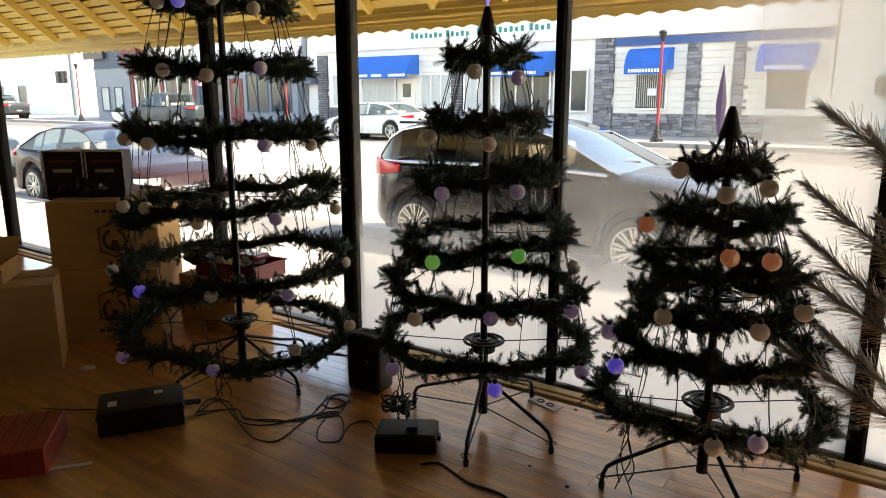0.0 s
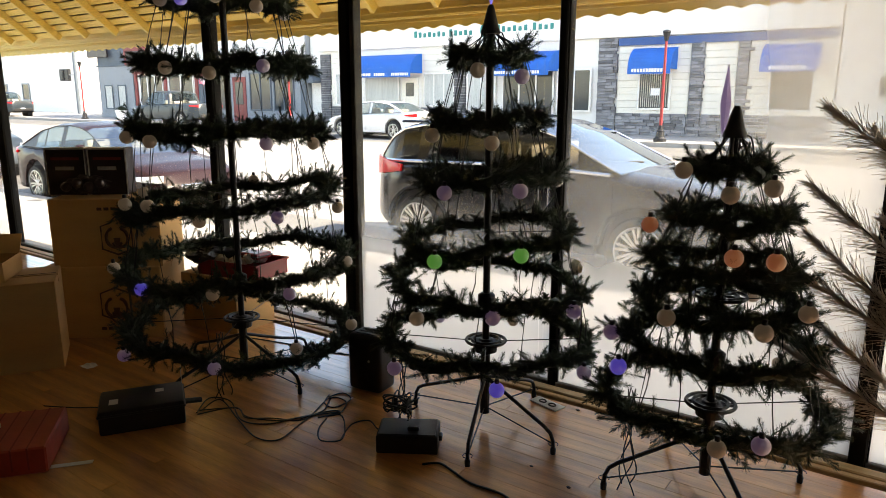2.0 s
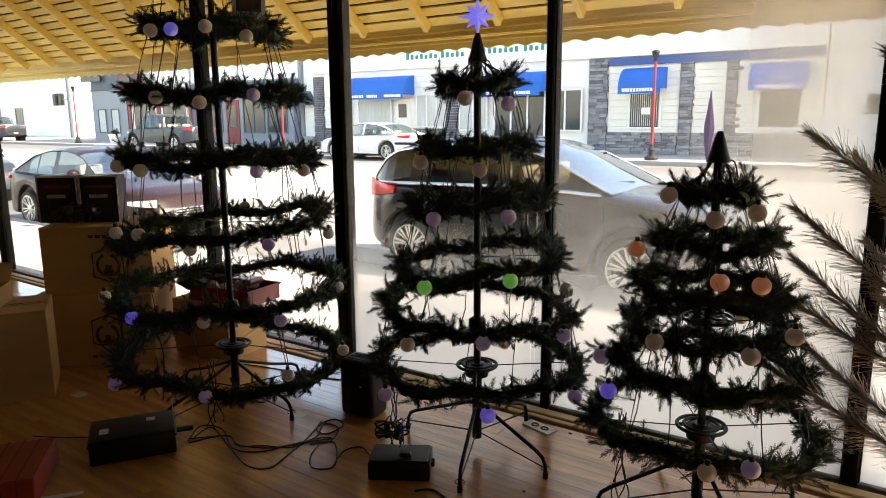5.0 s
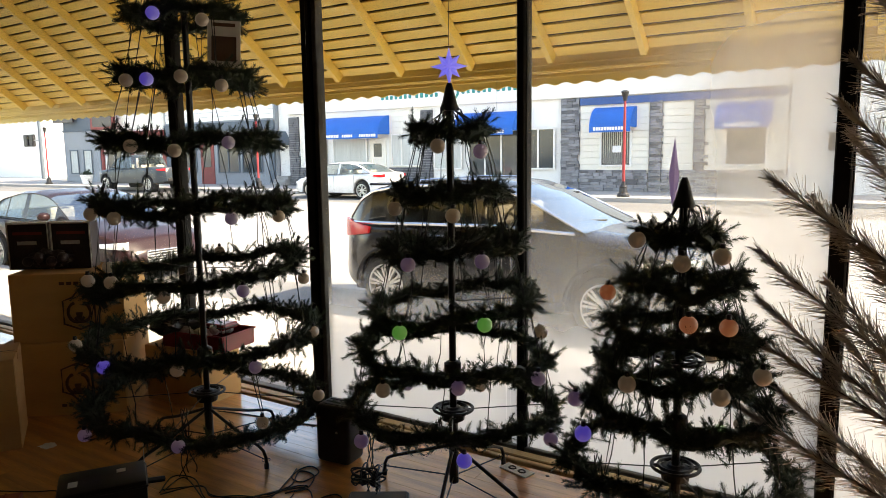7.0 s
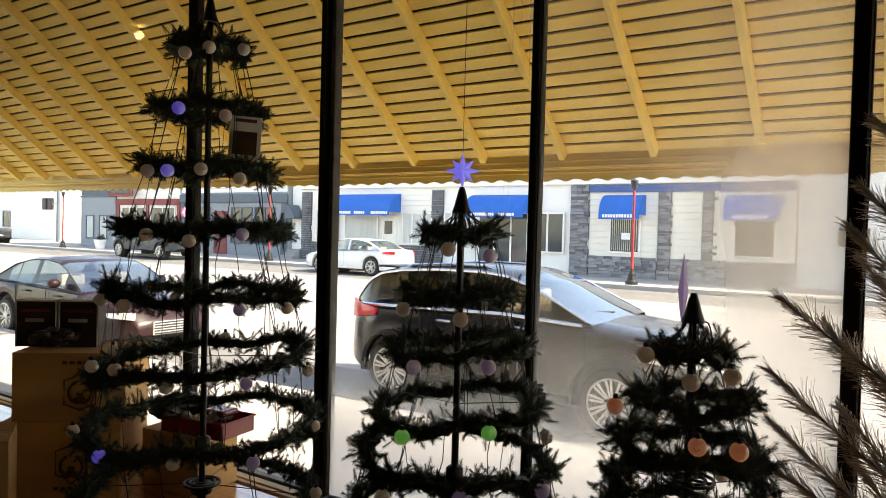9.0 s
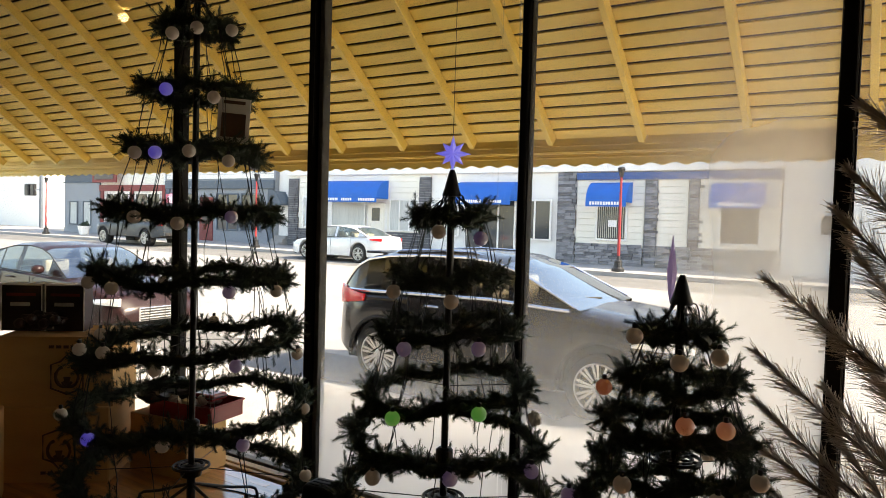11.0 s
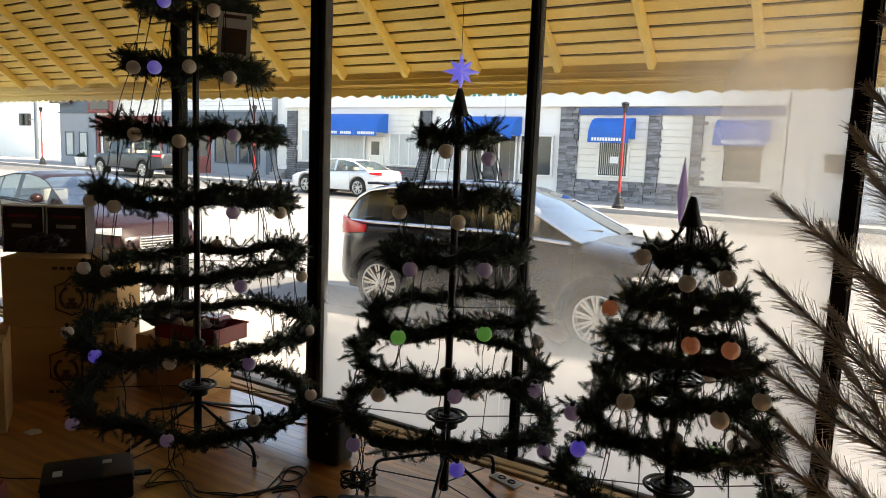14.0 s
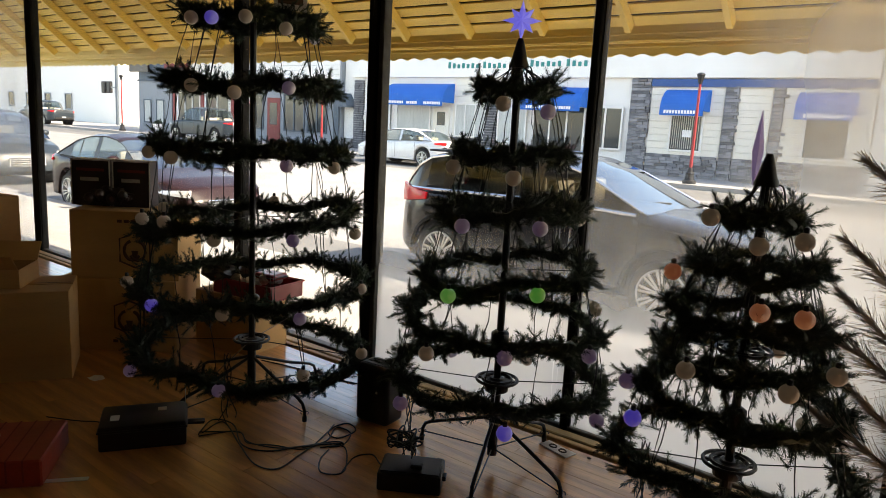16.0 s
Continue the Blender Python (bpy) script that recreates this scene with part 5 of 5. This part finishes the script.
# ---- boxes and things on the platform ----
def carton(label, w, d, h, m, printed=0, group="cardboard boxes", flaps=False):
    """A cardboard box, its front on -y; printed: 1 or 2 adds a badge outline and a bar."""
    c = thing("cardboard_box", label, "cardboard box", m, group=group)
    rnd_ = random.Random(int(w * 1000 + h * 77))
    bm = bmesh.new()
    t_ = 0.006
    if flaps:
        for a in ((-w / 2, w / 2, -d / 2, -d / 2 + t_), (-w / 2, w / 2, d / 2 - t_, d / 2), (-w / 2, -w / 2 + t_, -d / 2 + t_, d / 2 - t_), (w / 2 - t_, w / 2, -d / 2 + t_, d / 2 - t_)):
            part("side_panel", box(a[0], a[1], a[2], a[3], 0.0062, h, 0.001), "card", c)
        bm.free()
        part("bottom_panel", box(-w / 2, w / 2, -d / 2, d / 2, 0, 0.006), "card", c)
        for y, s in ((-d / 2, -1), (d / 2, 1)):
            f = part("flap", box(-w / 2 + 0.004, w / 2 - 0.004, 0, 0.004, 0, d * 0.42, 0.0), "card", c)
            f.matrix_basis = pose(0, y, h, s * -rnd_.uniform(20, 60) if s > 0 else rnd_.uniform(25, 70), 0, 0)
    else:
        box(-w / 2, w / 2, -d / 2, d / 2, 0, h, 0.004, bm)
        for v in bm.verts:
            v.co += Vector((rnd_.uniform(-1, 1), rnd_.uniform(-1, 1), rnd_.uniform(-1, 1))) * 0.0025
        part("body", bm, "card", c)
        part("tape", box(-w / 2 - 0.001, w / 2 + 0.001, -0.025, 0.025, h - 0.04, h + 0.0012), "card", c)
        part("flap_seam", box(-w / 2 + 0.01, w / 2 - 0.01, -0.003, 0.003, h + 0.0014, h + 0.0022), "ink", c)
    if printed:
        cx, cz, q = w * 0.10, h * 0.46, 0.088
        out = [(-q * 0.9, q * 0.6), (-q * 0.35, q * 0.8), (0, q * 1.2), (q * 0.35, q * 0.8), (q * 0.9, q * 0.6), (q * 0.9, -q * 0.8), (0, -q * 1.15), (-q * 0.9, -q * 0.8)]
        sgn_ = 1 if printed == 1 else -1
        out = [(cx + x, -d / 2 - 0.002, cz + sgn_ * z) for x, z in out]
        part("badge_outline", tube(out, 0.0052, n=4, closed=True), "ink", c)
        for s in (-1, 1):
            arc = [(cx + s * (0.014 + 0.042 * math.sin(u)), -d / 2 - 0.002, cz + 0.052 * math.cos(u) - 0.01) for u in np.linspace(0.2, 4.2, 12)]
            part("badge_curl", tube(arc, 0.0085, n=4), "ink", c)
        for k in range(5):
            part("print_bar", box(cx - 0.09 + k * 0.036, cx - 0.065 + k * 0.036, -d / 2 - 0.003, -d / 2 - 0.001, (h * 0.84 if printed == 1 else h * 0.12), (h * 0.84 if printed == 1 else h * 0.12) + 0.016), "ink", c)
        part("badge_nose", prism([(cx - 0.018, cz - 0.01), (cx + 0.018, cz - 0.01), (cx + 0.010, cz - 0.05), (cx - 0.010, cz - 0.05)], -d / 2 - 0.004, -d / 2 - 0.001), "ink", c)
    return c


ANG = 39.0
uu = Vector((math.cos(radians(ANG)), math.sin(radians(ANG)), 0))
nn = Vector((-uu.y, uu.x, 0))
fc = Vector((-3.74, 1.95, 0)) + uu * 0.31 + nn * 0.21
carton("brown cardboard parts box with printed badge under another", 0.62, 0.42, 0.40, pose(fc.x, fc.y, 0, 0, 0, ANG), 2)
fc2 = fc + uu * 0.035
carton("brown cardboard parts box with printed badge on another box", 0.57, 0.40, 0.365, pose(fc2.x, fc2.y, 0.402, 0, 0, ANG + 1), 1)
carton("large plain brown cardboard box", 0.60, 0.35, 0.44, pose(-3.56, 1.62, 0, 0, 0, 60), 0, flaps=False)
carton("small opened cardboard box lying on the large one", 0.30, 0.26, 0.09, pose(-3.60, 1.60, 0.444, 0, 0, 50), 0, flaps=True)
carton("tall brown cardboard box near the platform's back", 0.5, 0.5, 0.80, pose(-4.30, 1.62, 0, 0, 0, 12), 0)
# black display carton on the stack, two printed halves with pale edges
dc = fc2 + nn * 0.02
disp = thing("display_box", "black printed display packs with white edges on the cardboard stack", "display box", pose(dc.x - 0.105, dc.y - 0.07, 0.770, 0, 0, ANG))
for x0, x1, tl in ((-0.225, -0.012, 0), (0.0, 0.205, 0)):
    pk = part("pack", box(x0, x1, -0.06, 0.06, 0, 0.255, 0.004), "print", disp, "black printed pack")
    for a, b, z0, z1 in ((x0, x1, 0.247, 0.256), (x0, x0 + 0.007, 0.0, 0.247), (x1 - 0.006, x1, 0.0, 0.247)):
        part("pale_edge", box(a, b, -0.0625, -0.0605, z0, z1), "paper", pk)
    part("print_bar", box(x0 + 0.05, x0 + 0.15, -0.062, -0.0605, 0.135, 0.155), "foil", pk)
    part("print_bar", box(x0 + 0.03, x0 + 0.18, -0.062, -0.0605, 0.19, 0.205), "dull_red", pk)
bag = thing("plastic_bag", "crumpled clear plastic bag with dark parts on the stack", "bag", pose(dc.x - 0.05, dc.y - 0.14, 0.774, 0, 0, ANG))
bm = bmesh.new()
bmesh.ops.create_icosphere(bm, subdivisions=4, radius=1.0)
for v in bm.verts:
    k = 0.8 + 0.35 * noise.noise(v.co * 2.3) + 0.12 * noise.noise(v.co * 7)
    v.co = Vector((v.co.x * 0.13 * k, v.co.y * 0.055 * k, 0.055 + v.co.z * 0.06 * k))
part("bag_film", bm, "print", bag)
for k in range(4):
    bm = bmesh.new()
    bmesh.ops.create_icosphere(bm, subdivisions=2, radius=0.028)
    ob = part("dark_part", bm, "print", bag)
    ob.location = (-0.09 + 0.06 * k, -0.05, 0.05 + 0.02 * (k % 2))

# red tray of foil and tools on a box behind the tall tree
tr = carton("brown cardboard box under the red tray, sunlit on one side", 0.42, 0.30, 0.32, pose(-3.18, 2.71, 0, 0, 0, 8), 0)
tray = thing("plastic_tray", "red plastic tray full of silver foil and cables", "tray", pose(-3.03, 2.71, 0.324, 0, 0, 8) @ Matrix.Diagonal((0.80, 0.85, 1.0, 1)))
for a in ((-0.27, 0.27, -0.15, -0.14), (-0.27, 0.27, 0.14, 0.15), (-0.27, -0.26, -0.1395, 0.1395), (0.26, 0.27, -0.1395, 0.1395)):
    part("tray_side", box(a[0], a[1], a[2], a[3], 0.0, 0.085, 0.003), "red_plastic", tray)
part("tray_bottom", box(-0.2595, 0.2595, -0.1395, 0.1395, 0, 0.01), "red_plastic", tray)
part("rim", tube([(-0.275, -0.155, 0.086), (0.275, -0.155, 0.086), (0.275, 0.155, 0.086), (-0.275, 0.155, 0.086)], 0.006, closed=True), "red_plastic", tray)
rnd = random.Random(21)
for k in range(12):
    bm = bmesh.new()
    bmesh.ops.create_icosphere(bm, subdivisions=2, radius=1.0)
    sx = rnd.uniform(0.03, 0.06)
    for v in bm.verts:
        q = 1 + 0.4 * noise.noise(v.co * 3 + Vector((k, 0, 0)))
        v.co = Vector((v.co.x * sx * 1.3 * q, v.co.y * sx * q, v.co.z * 0.03 * q))
    ob = part("foil_ball" if k % 3 else "dark_lump", bm, "foil" if k % 3 else "black", tray)
    ob.location = (rnd.uniform(-0.2, 0.2), rnd.uniform(-0.09, 0.09), 0.085 + rnd.uniform(-0.01, 0.02))
case = thing("red_case", "red and black plastic case lying on the tray", "case", pose(-2.93, 2.72, 0.425, 0, 0, 8))
part("case_body", box(-0.07, 0.07, -0.06, 0.06, 0, 0.036, 0.012, seg=2), "red_plastic", case)
part("case_edge", box(-0.074, 0.074, -0.064, 0.064, 0.013, 0.020, 0.003), "black", case)

# dark crumpled plastic heaped over the tray's end
bm = bmesh.new()
bmesh.ops.create_icosphere(bm, subdivisions=4, radius=1.0)
for v in bm.verts:
    k = 1 + 0.35 * noise.noise(v.co * 2.2) + 0.12 * noise.noise(v.co * 7)
    v.co = Vector((v.co.x * 0.16 * k, v.co.y * 0.15 * k, max(-0.075, v.co.z * 0.07 * k)))
heap = tagged(finish("plastic_bag", bm, "black", smooth=True), "crumpled dark plastic bag heaped over the tray's end", "bag")
heap.location = (-3.22, 2.68, 0.43)
# heater-like black cabinet with vents
ht = thing("black_speaker", "black plastic speaker-shaped box with slots in its top", "speaker", pose(-1.885, 2.50, 0, 0, 0, 6))
part("body", box(-0.088, 0.088, -0.065, 0.065, 0.0, 0.265, 0.022, seg=3), "black", ht, smooth=True)
for k in range(3):
    part("vent_slot", box(-0.06, 0.06, -0.04 + k * 0.03, -0.03 + k * 0.03, 0.264, 0.2665), "under", ht)
part("knob", lathe([(0.006, 0), (0.005, 0.004)], 10), "foil", ht).matrix_basis = pose(0.03, -0.0652, 0.15, 90, 0, 0)
# black transformer boxes
ps = thing("power_supply", "black control box with two white labels, lying on the floor", "power supply", pose(-2.43, 1.70, 0, 0, 0, 58) @ Matrix.Diagonal((0.84, 0.84, 0.9, 1)))
part("body", box(-0.19, 0.19, -0.13, 0.13, 0, 0.115, 0.012, seg=2), "black", ps, smooth=True)
part("lid_lip", box(-0.195, 0.195, -0.135, 0.135, 0.085, 0.095, 0.003), "black", ps)
part("label_patch", box(-0.145, -0.105, -0.06, 0.0, 0.1152, 0.1165), "paper", ps)
part("label_patch", box(0.06, 0.10, 0.02, 0.06, 0.1152, 0.1165), "paper", ps)
part("antenna", tube([(0.185, 0.10, 0.11), (0.186, 0.10, 0.20)], 0.0022), "foil", ps)
part("cable_gland", tube([(0.19, 0.02, 0.05), (0.27, 0.06, 0.03)], 0.014), "black", ps)
p2 = thing("power_supply", "flat black control box with a tangle of cords on top", "power supply", pose(-1.41, 2.17, 0, 0, 0, 32) @ Matrix.Diagonal((0.86, 0.9, 0.95, 1)))
part("body", box(-0.135, 0.135, -0.085, 0.085, 0, 0.075, 0.008, seg=2), "black", p2, smooth=True)
part("lid", box(-0.125, 0.125, -0.075, 0.075, 0.0752, 0.080, 0.002), "black", p2)
part("lug", box(0.135, 0.15, -0.02, 0.02, 0.03, 0.05, 0.003), "black", p2)
part("plug", box(0.0, 0.05, -0.05, -0.02, 0.0802, 0.10, 0.005), "black", p2)
tg = thing("cord_tangle", "knotted black cords and plugs lying on the control box", "cord", pose(-1.45, 2.18, 0.085))
rnd = random.Random(8)
for k in range(5):
    f = [rnd.uniform(1, 3) for _ in range(6)]
    pts = [(0.055 * math.sin(f[0] * u + k), 0.045 * math.cos(f[1] * u + 2 * k), 0.02 + 0.045 * abs(math.sin(f[2] * u)) + 0.01 * k) for u in np.linspace(0, 5, 40)]
    part("cord", tube(pts, 0.0035, n=5), "cable", tg)
for a, b in (((0.0, 0.02, 0.03), (0.03, -0.02, 0.06)), ((-0.03, 0.0, 0.03), (-0.05, 0.02, 0.07))):
    part("plug", tube([a, b], 0.013, n=8), "black", tg)


def floor_cord(label, pts, r=0.0029):
    """A cord that lies on the floor through (x, y) points, smoothed."""
    P = [Vector((x, y, r)) for x, y in pts]
    Q = []
    for i in range(len(P) - 1):
        p0, p1, p2_, p3 = P[max(0, i - 1)], P[i], P[i + 1], P[min(len(P) - 1, i + 2)]
        for u in np.linspace(0, 1, 7, endpoint=False):
            Q.append(0.5 * ((2 * p1) + (p2_ - p0) * u + (2 * p0 - 5 * p1 + 4 * p2_ - p3) * u * u + (3 * p1 - p0 - 3 * p2_ + p3) * u ** 3))
    Q.append(P[-1])
    tagged(finish("cord", tube(Q, r, n=6), "cable", smooth=True), label, "cord", group="cords on the floor")


floor_cord("black cord running from the control box across the floor", [(-2.30, 1.86), (-2.38, 1.98), (-2.281, 2.015), (-2.095, 1.926), (-1.981, 1.963), (-1.925, 2.065), (-1.875, 2.145), (-1.817, 2.219)])
floor_cord("long black cord sagging across the wooden floor", [(-2.30, 1.88), (-2.33, 2.0), (-2.104, 1.92), (-1.931, 1.863), (-1.841, 1.899), (-1.867, 2.025), (-1.895, 2.131), (-1.956, 2.293), (-1.938, 2.365), (-1.866, 2.335), (-1.867, 2.237), (-1.931, 2.24), (-1.977, 2.315)])
floor_cord("black cord looped on the wooden floor", [(-1.856, 2.126), (-1.798, 2.199), (-1.694, 2.117), (-1.644, 2.038), (-1.706, 1.994), (-1.78, 2.057), (-1.82, 2.139)])
floor_cord("short black cord reaching the flat control box", [(-1.644, 2.038), (-1.699, 2.162), (-1.666, 2.228), (-1.597, 2.198), (-1.53, 2.17)])
floor_cord("thick black cord with a plug ending near the middle tree", [(-1.276, 2.079), (-1.23, 2.121), (-1.155, 2.102), (-1.065, 2.075), (-0.977, 2.081), (-0.917, 2.073), (-0.82, 2.03)], 0.0042)
floor_cord("black cord lying under the tall tree", [(-2.85, 2.60), (-2.6, 2.66), (-2.4, 2.68), (-2.1, 2.78), (-1.9, 2.84)])
rnd = random.Random(77)
for k in range(2):
    trail = [(-2.30, 1.86), (-2.2, 1.97), (-2.08, 1.96), (-1.98, 2.0), (-1.9, 2.08), (-1.86, 2.18), (-1.80, 2.2)]
    floor_cord("tangled dark light cord lying on the wooden floor", [(x + rnd.uniform(-0.025, 0.025), y + rnd.uniform(-0.025, 0.025)) for x, y in trail], 0.0026)
floor_cord("knotted loops of dark cord on the wooden floor", [(-1.906, 2.078), (-1.883, 2.185), (-1.946, 2.3), (-1.866, 2.306), (-1.809, 2.211), (-1.835, 2.154)], 0.003)
floor_cord("thin cord running along the dark floor", [(-2.89, 1.516), (-2.764, 1.585), (-2.69, 1.64), (-2.60, 1.66)], 0.0025)
for seed, (x, y), zt in ((1, (-0.62, 2.36), 0.36), (2, (-1.52, 2.27), 0.36), (3, (-2.33, 2.02), 0.30)):
    rnd = random.Random(seed)
    lead = thing("light_lead", "twisted dark leads hanging from a tree to the floor", "cord", pose(x, y, 0), group="tree leads")
    for k in range(4):
        pts = [(0.012 * math.sin(9 * u + k * 1.5) + 0.03 * (1 - u) * math.sin(k * 2 + u * 3), 0.012 * math.cos(9 * u + k * 1.5) + 0.03 * (1 - u) * math.cos(k * 3 + u * 2), 0.004 + zt * u) for u in np.linspace(0, 1, 16)]
        part("strand", tube(pts, 0.0024, n=5), "cable", lead)

# small things on the floor
cd = thing("outlet_card", "white card with two round dark cut-outs lying on the floor", "card", pose(-1.145, 2.80, 0.001, 0, 0, -14))
part("card", box(-0.075, 0.075, -0.032, 0.032, 0, 0.006, 0.002), "paper", cd)
for x in (-0.025, 0.028):
    part("ring_mark", tube([(x + 0.016 * math.cos(a), 0.013 * math.sin(a), 0.0065) for a in np.linspace(0, 6.28, 14, endpoint=False)], 0.004, n=4, closed=True), "print", cd)
for k, (x, y, s) in enumerate(((-1.01, 2.82, 0.008), (-0.95, 2.30, 0.006), (-0.78, 2.25, 0.007), (-1.35, 2.75, 0.004), (-0.62, 2.2, 0.006))):
    bm = bmesh.new()
    bmesh.ops.create_icosphere(bm, subdivisions=1, radius=s)
    for v in bm.verts:
        v.co = Vector((v.co.x * 1.4, v.co.y, (v.co.z + s) * 0.5))
    ob = tagged(finish("floor_crumb", bm, "bark"), "small dark crumb of dirt on the wooden floor", "debris", group="crumbs")
    ob.location = (x, y, 0)
bm = bmesh.new()
bmesh.ops.create_grid(bm, x_segments=6, y_segments=6, size=0.03)
for v in bm.verts:
    v.co.z = 0.012 + 0.012 * noise.noise(v.co * 40)
ex = bmesh.ops.extrude_face_region(bm, geom=bm.faces[:])
for v in [g for g in ex["geom"] if isinstance(g, bmesh.types.BMVert)]:
    v.co.z += 0.001
ob = tagged(finish("crumpled_paper", bm, "paper"), "crumpled scrap of white paper on the floor", "paper")
ob.location = (-3.17, 1.86, -0.004)
# red wrapped parcel at the platform's back edge
rp = thing("gift_box", "dull red wrapped flat box with a pale square sticker", "gift box", pose(-2.60, 1.18, 0, 0, 0, 52))
part("body", box(-0.24, 0.24, -0.17, 0.17, 0, 0.10, 0.006), "red_box", rp)
part("sticker", box(-0.03, 0.045, -0.02, 0.055, 0.1005, 0.103, 0.01, seg=2), "paper", rp)
for k in range(9):
    part("wrap_stripe", box(-0.238 + 0.052 * k, -0.232 + 0.052 * k, -0.171, 0.171, 0.02, 0.1008), "dull_red", rp)
sheet = tagged(finish("paper_sheet", box(-0.16, 0.16, -0.012, 0.012, 0, 0.003, 0.001), "paper"), "pale strip of paper on the floor beside the parcel", "paper")
sheet.matrix_world = pose(-2.36, 1.27, 0.001, 0, 0, 52)
# scrap of white fluff caught on the glass
bm = bmesh.new()
bmesh.ops.create_icosphere(bm, subdivisions=3, radius=1.0)
for v in bm.verts:
    k = 1 + 0.5 * noise.noise(v.co * 2.5)
    v.co = Vector((v.co.x * 0.028 * k, v.co.y * 0.012 * k, v.co.z * 0.033 * k))
ob = tagged(finish("tissue_scrap", bm, "paper"), "crumpled white tissue stuck against the window glass", "tissue")
ob.location = (-1.125, 2.99, 0.575)

# ---- stone piers and base of the drug store, stone by stone ----
rnd = random.Random(30)
stone_me = []
for w in (0.28, 0.4, 0.55):
    bm = box(-w / 2, w / 2, -0.05, 0.05, -0.058, 0.058, 0.012)
    me = bpy.data.meshes.new("stone")
    bm.to_mesh(me)
    bm.free()
    me.materials.append(M["stone"])
    stone_me.append((w, me))
piers = thing("stone_cladding", "stacked grey stone piers of the drug store front", "cladding")
rest_v, rest_f = [], []
count = 0
for x0, x1, z0, z1 in ((-11.8, -10.97, FAR_WALK, 3.56), (-8.08, -7.6, FAR_WALK + 0.0, 3.56), (-6.4, -6.02, 0.6, 3.56), (-18.95, -18.3, FAR_WALK, 3.5), (-27.65, -26.95, FAR_WALK, 3.5), (-10.95, -8.1, FAR_WALK, 0.6), (-7.58, -3.25, FAR_WALK, 0.6), (-26.9, -25.0, FAR_WALK, 0.75), (-20.9, -19.0, FAR_WALK, 0.75)):
    z = z0 + 0.06
    while z < z1:
        x = x0 + rnd.uniform(-0.1, 0.0)
        while x < x1 - 0.08:
            w, me = rnd.choice(stone_me)
            w2 = min(w, x1 - x) if x >= x0 else w
            if count < 300 and x0 > -12:
                shared("stone", me, Matrix.Translation((max(x, x0) + w2 / 2, FY - 0.03 + rnd.uniform(-0.03, 0.02), z)) @ Matrix.Diagonal((w2 / w * 0.97, 1, 1, 1)), piers)
                count += 1
            else:
                a, b, y0 = max(x, x0), min(x + w2 * 0.97, x1), FY - 0.08 + rnd.uniform(-0.03, 0.02)
                n0 = len(rest_v)
                rest_v.extend(Vector(p) for p in ((a, y0, z - 0.055), (b, y0, z - 0.055), (b, y0, z + 0.055), (a, y0, z + 0.055), (a, FY + 0.04, z - 0.055), (b, FY + 0.04, z - 0.055), (b, FY + 0.04, z + 0.055), (a, FY + 0.04, z + 0.055)))
                rest_f.extend(tuple(n0 + i for i in q) for q in ((0, 1, 2, 3), (0, 4, 5, 1), (2, 6, 7, 3), (1, 5, 6, 2), (0, 3, 7, 4)))
            x += w2 + 0.004
        z += 0.122
ob = new("stone_courses", mesh_of("stone_courses", rest_v, rest_f, "stone"))
ob.parent = piers
tagged(ob, kind="stuff")

# ---- platform floor, plank by plank ----
floor = thing("floor", "worn orange-brown wooden plank floor of the window platform", "floor", kind="structure")
part("subfloor", box(-10.05, 2.6, FLOOR_BACK, 2.96, -0.36, -0.0205), "bark", floor)
rnd = random.Random(17)
PW = 0.0702
plank_me = []
for L in (1.35, 1.8, 2.3):
    bm = box(-L / 2, L / 2, -PW / 2 + 0.00015, PW / 2 - 0.00015, -0.02, 0.0, 0.0005)
    me = bpy.data.meshes.new("plank")
    bm.to_mesh(me)
    bm.free()
    me.materials.append(M["plank"])
    plank_me.append((L, me))
y = FLOOR_BACK + PW / 2
while y < 2.84:
    x, first = -10.045, rnd.uniform(0.3, 1.0)
    while x < 2.59:
        L, me = rnd.choice(plank_me)
        cut = min(first, (2.595 - x) / L)
        first = 1.0
        if cut > 0.02:
            shared("plank", me, pose(x + L * cut / 2, y, rnd.uniform(-0.0003, 0.0002)) @ Matrix.Diagonal((cut, 1, 1, 1)), floor)
        x += L * cut + 0.0012
    y += PW
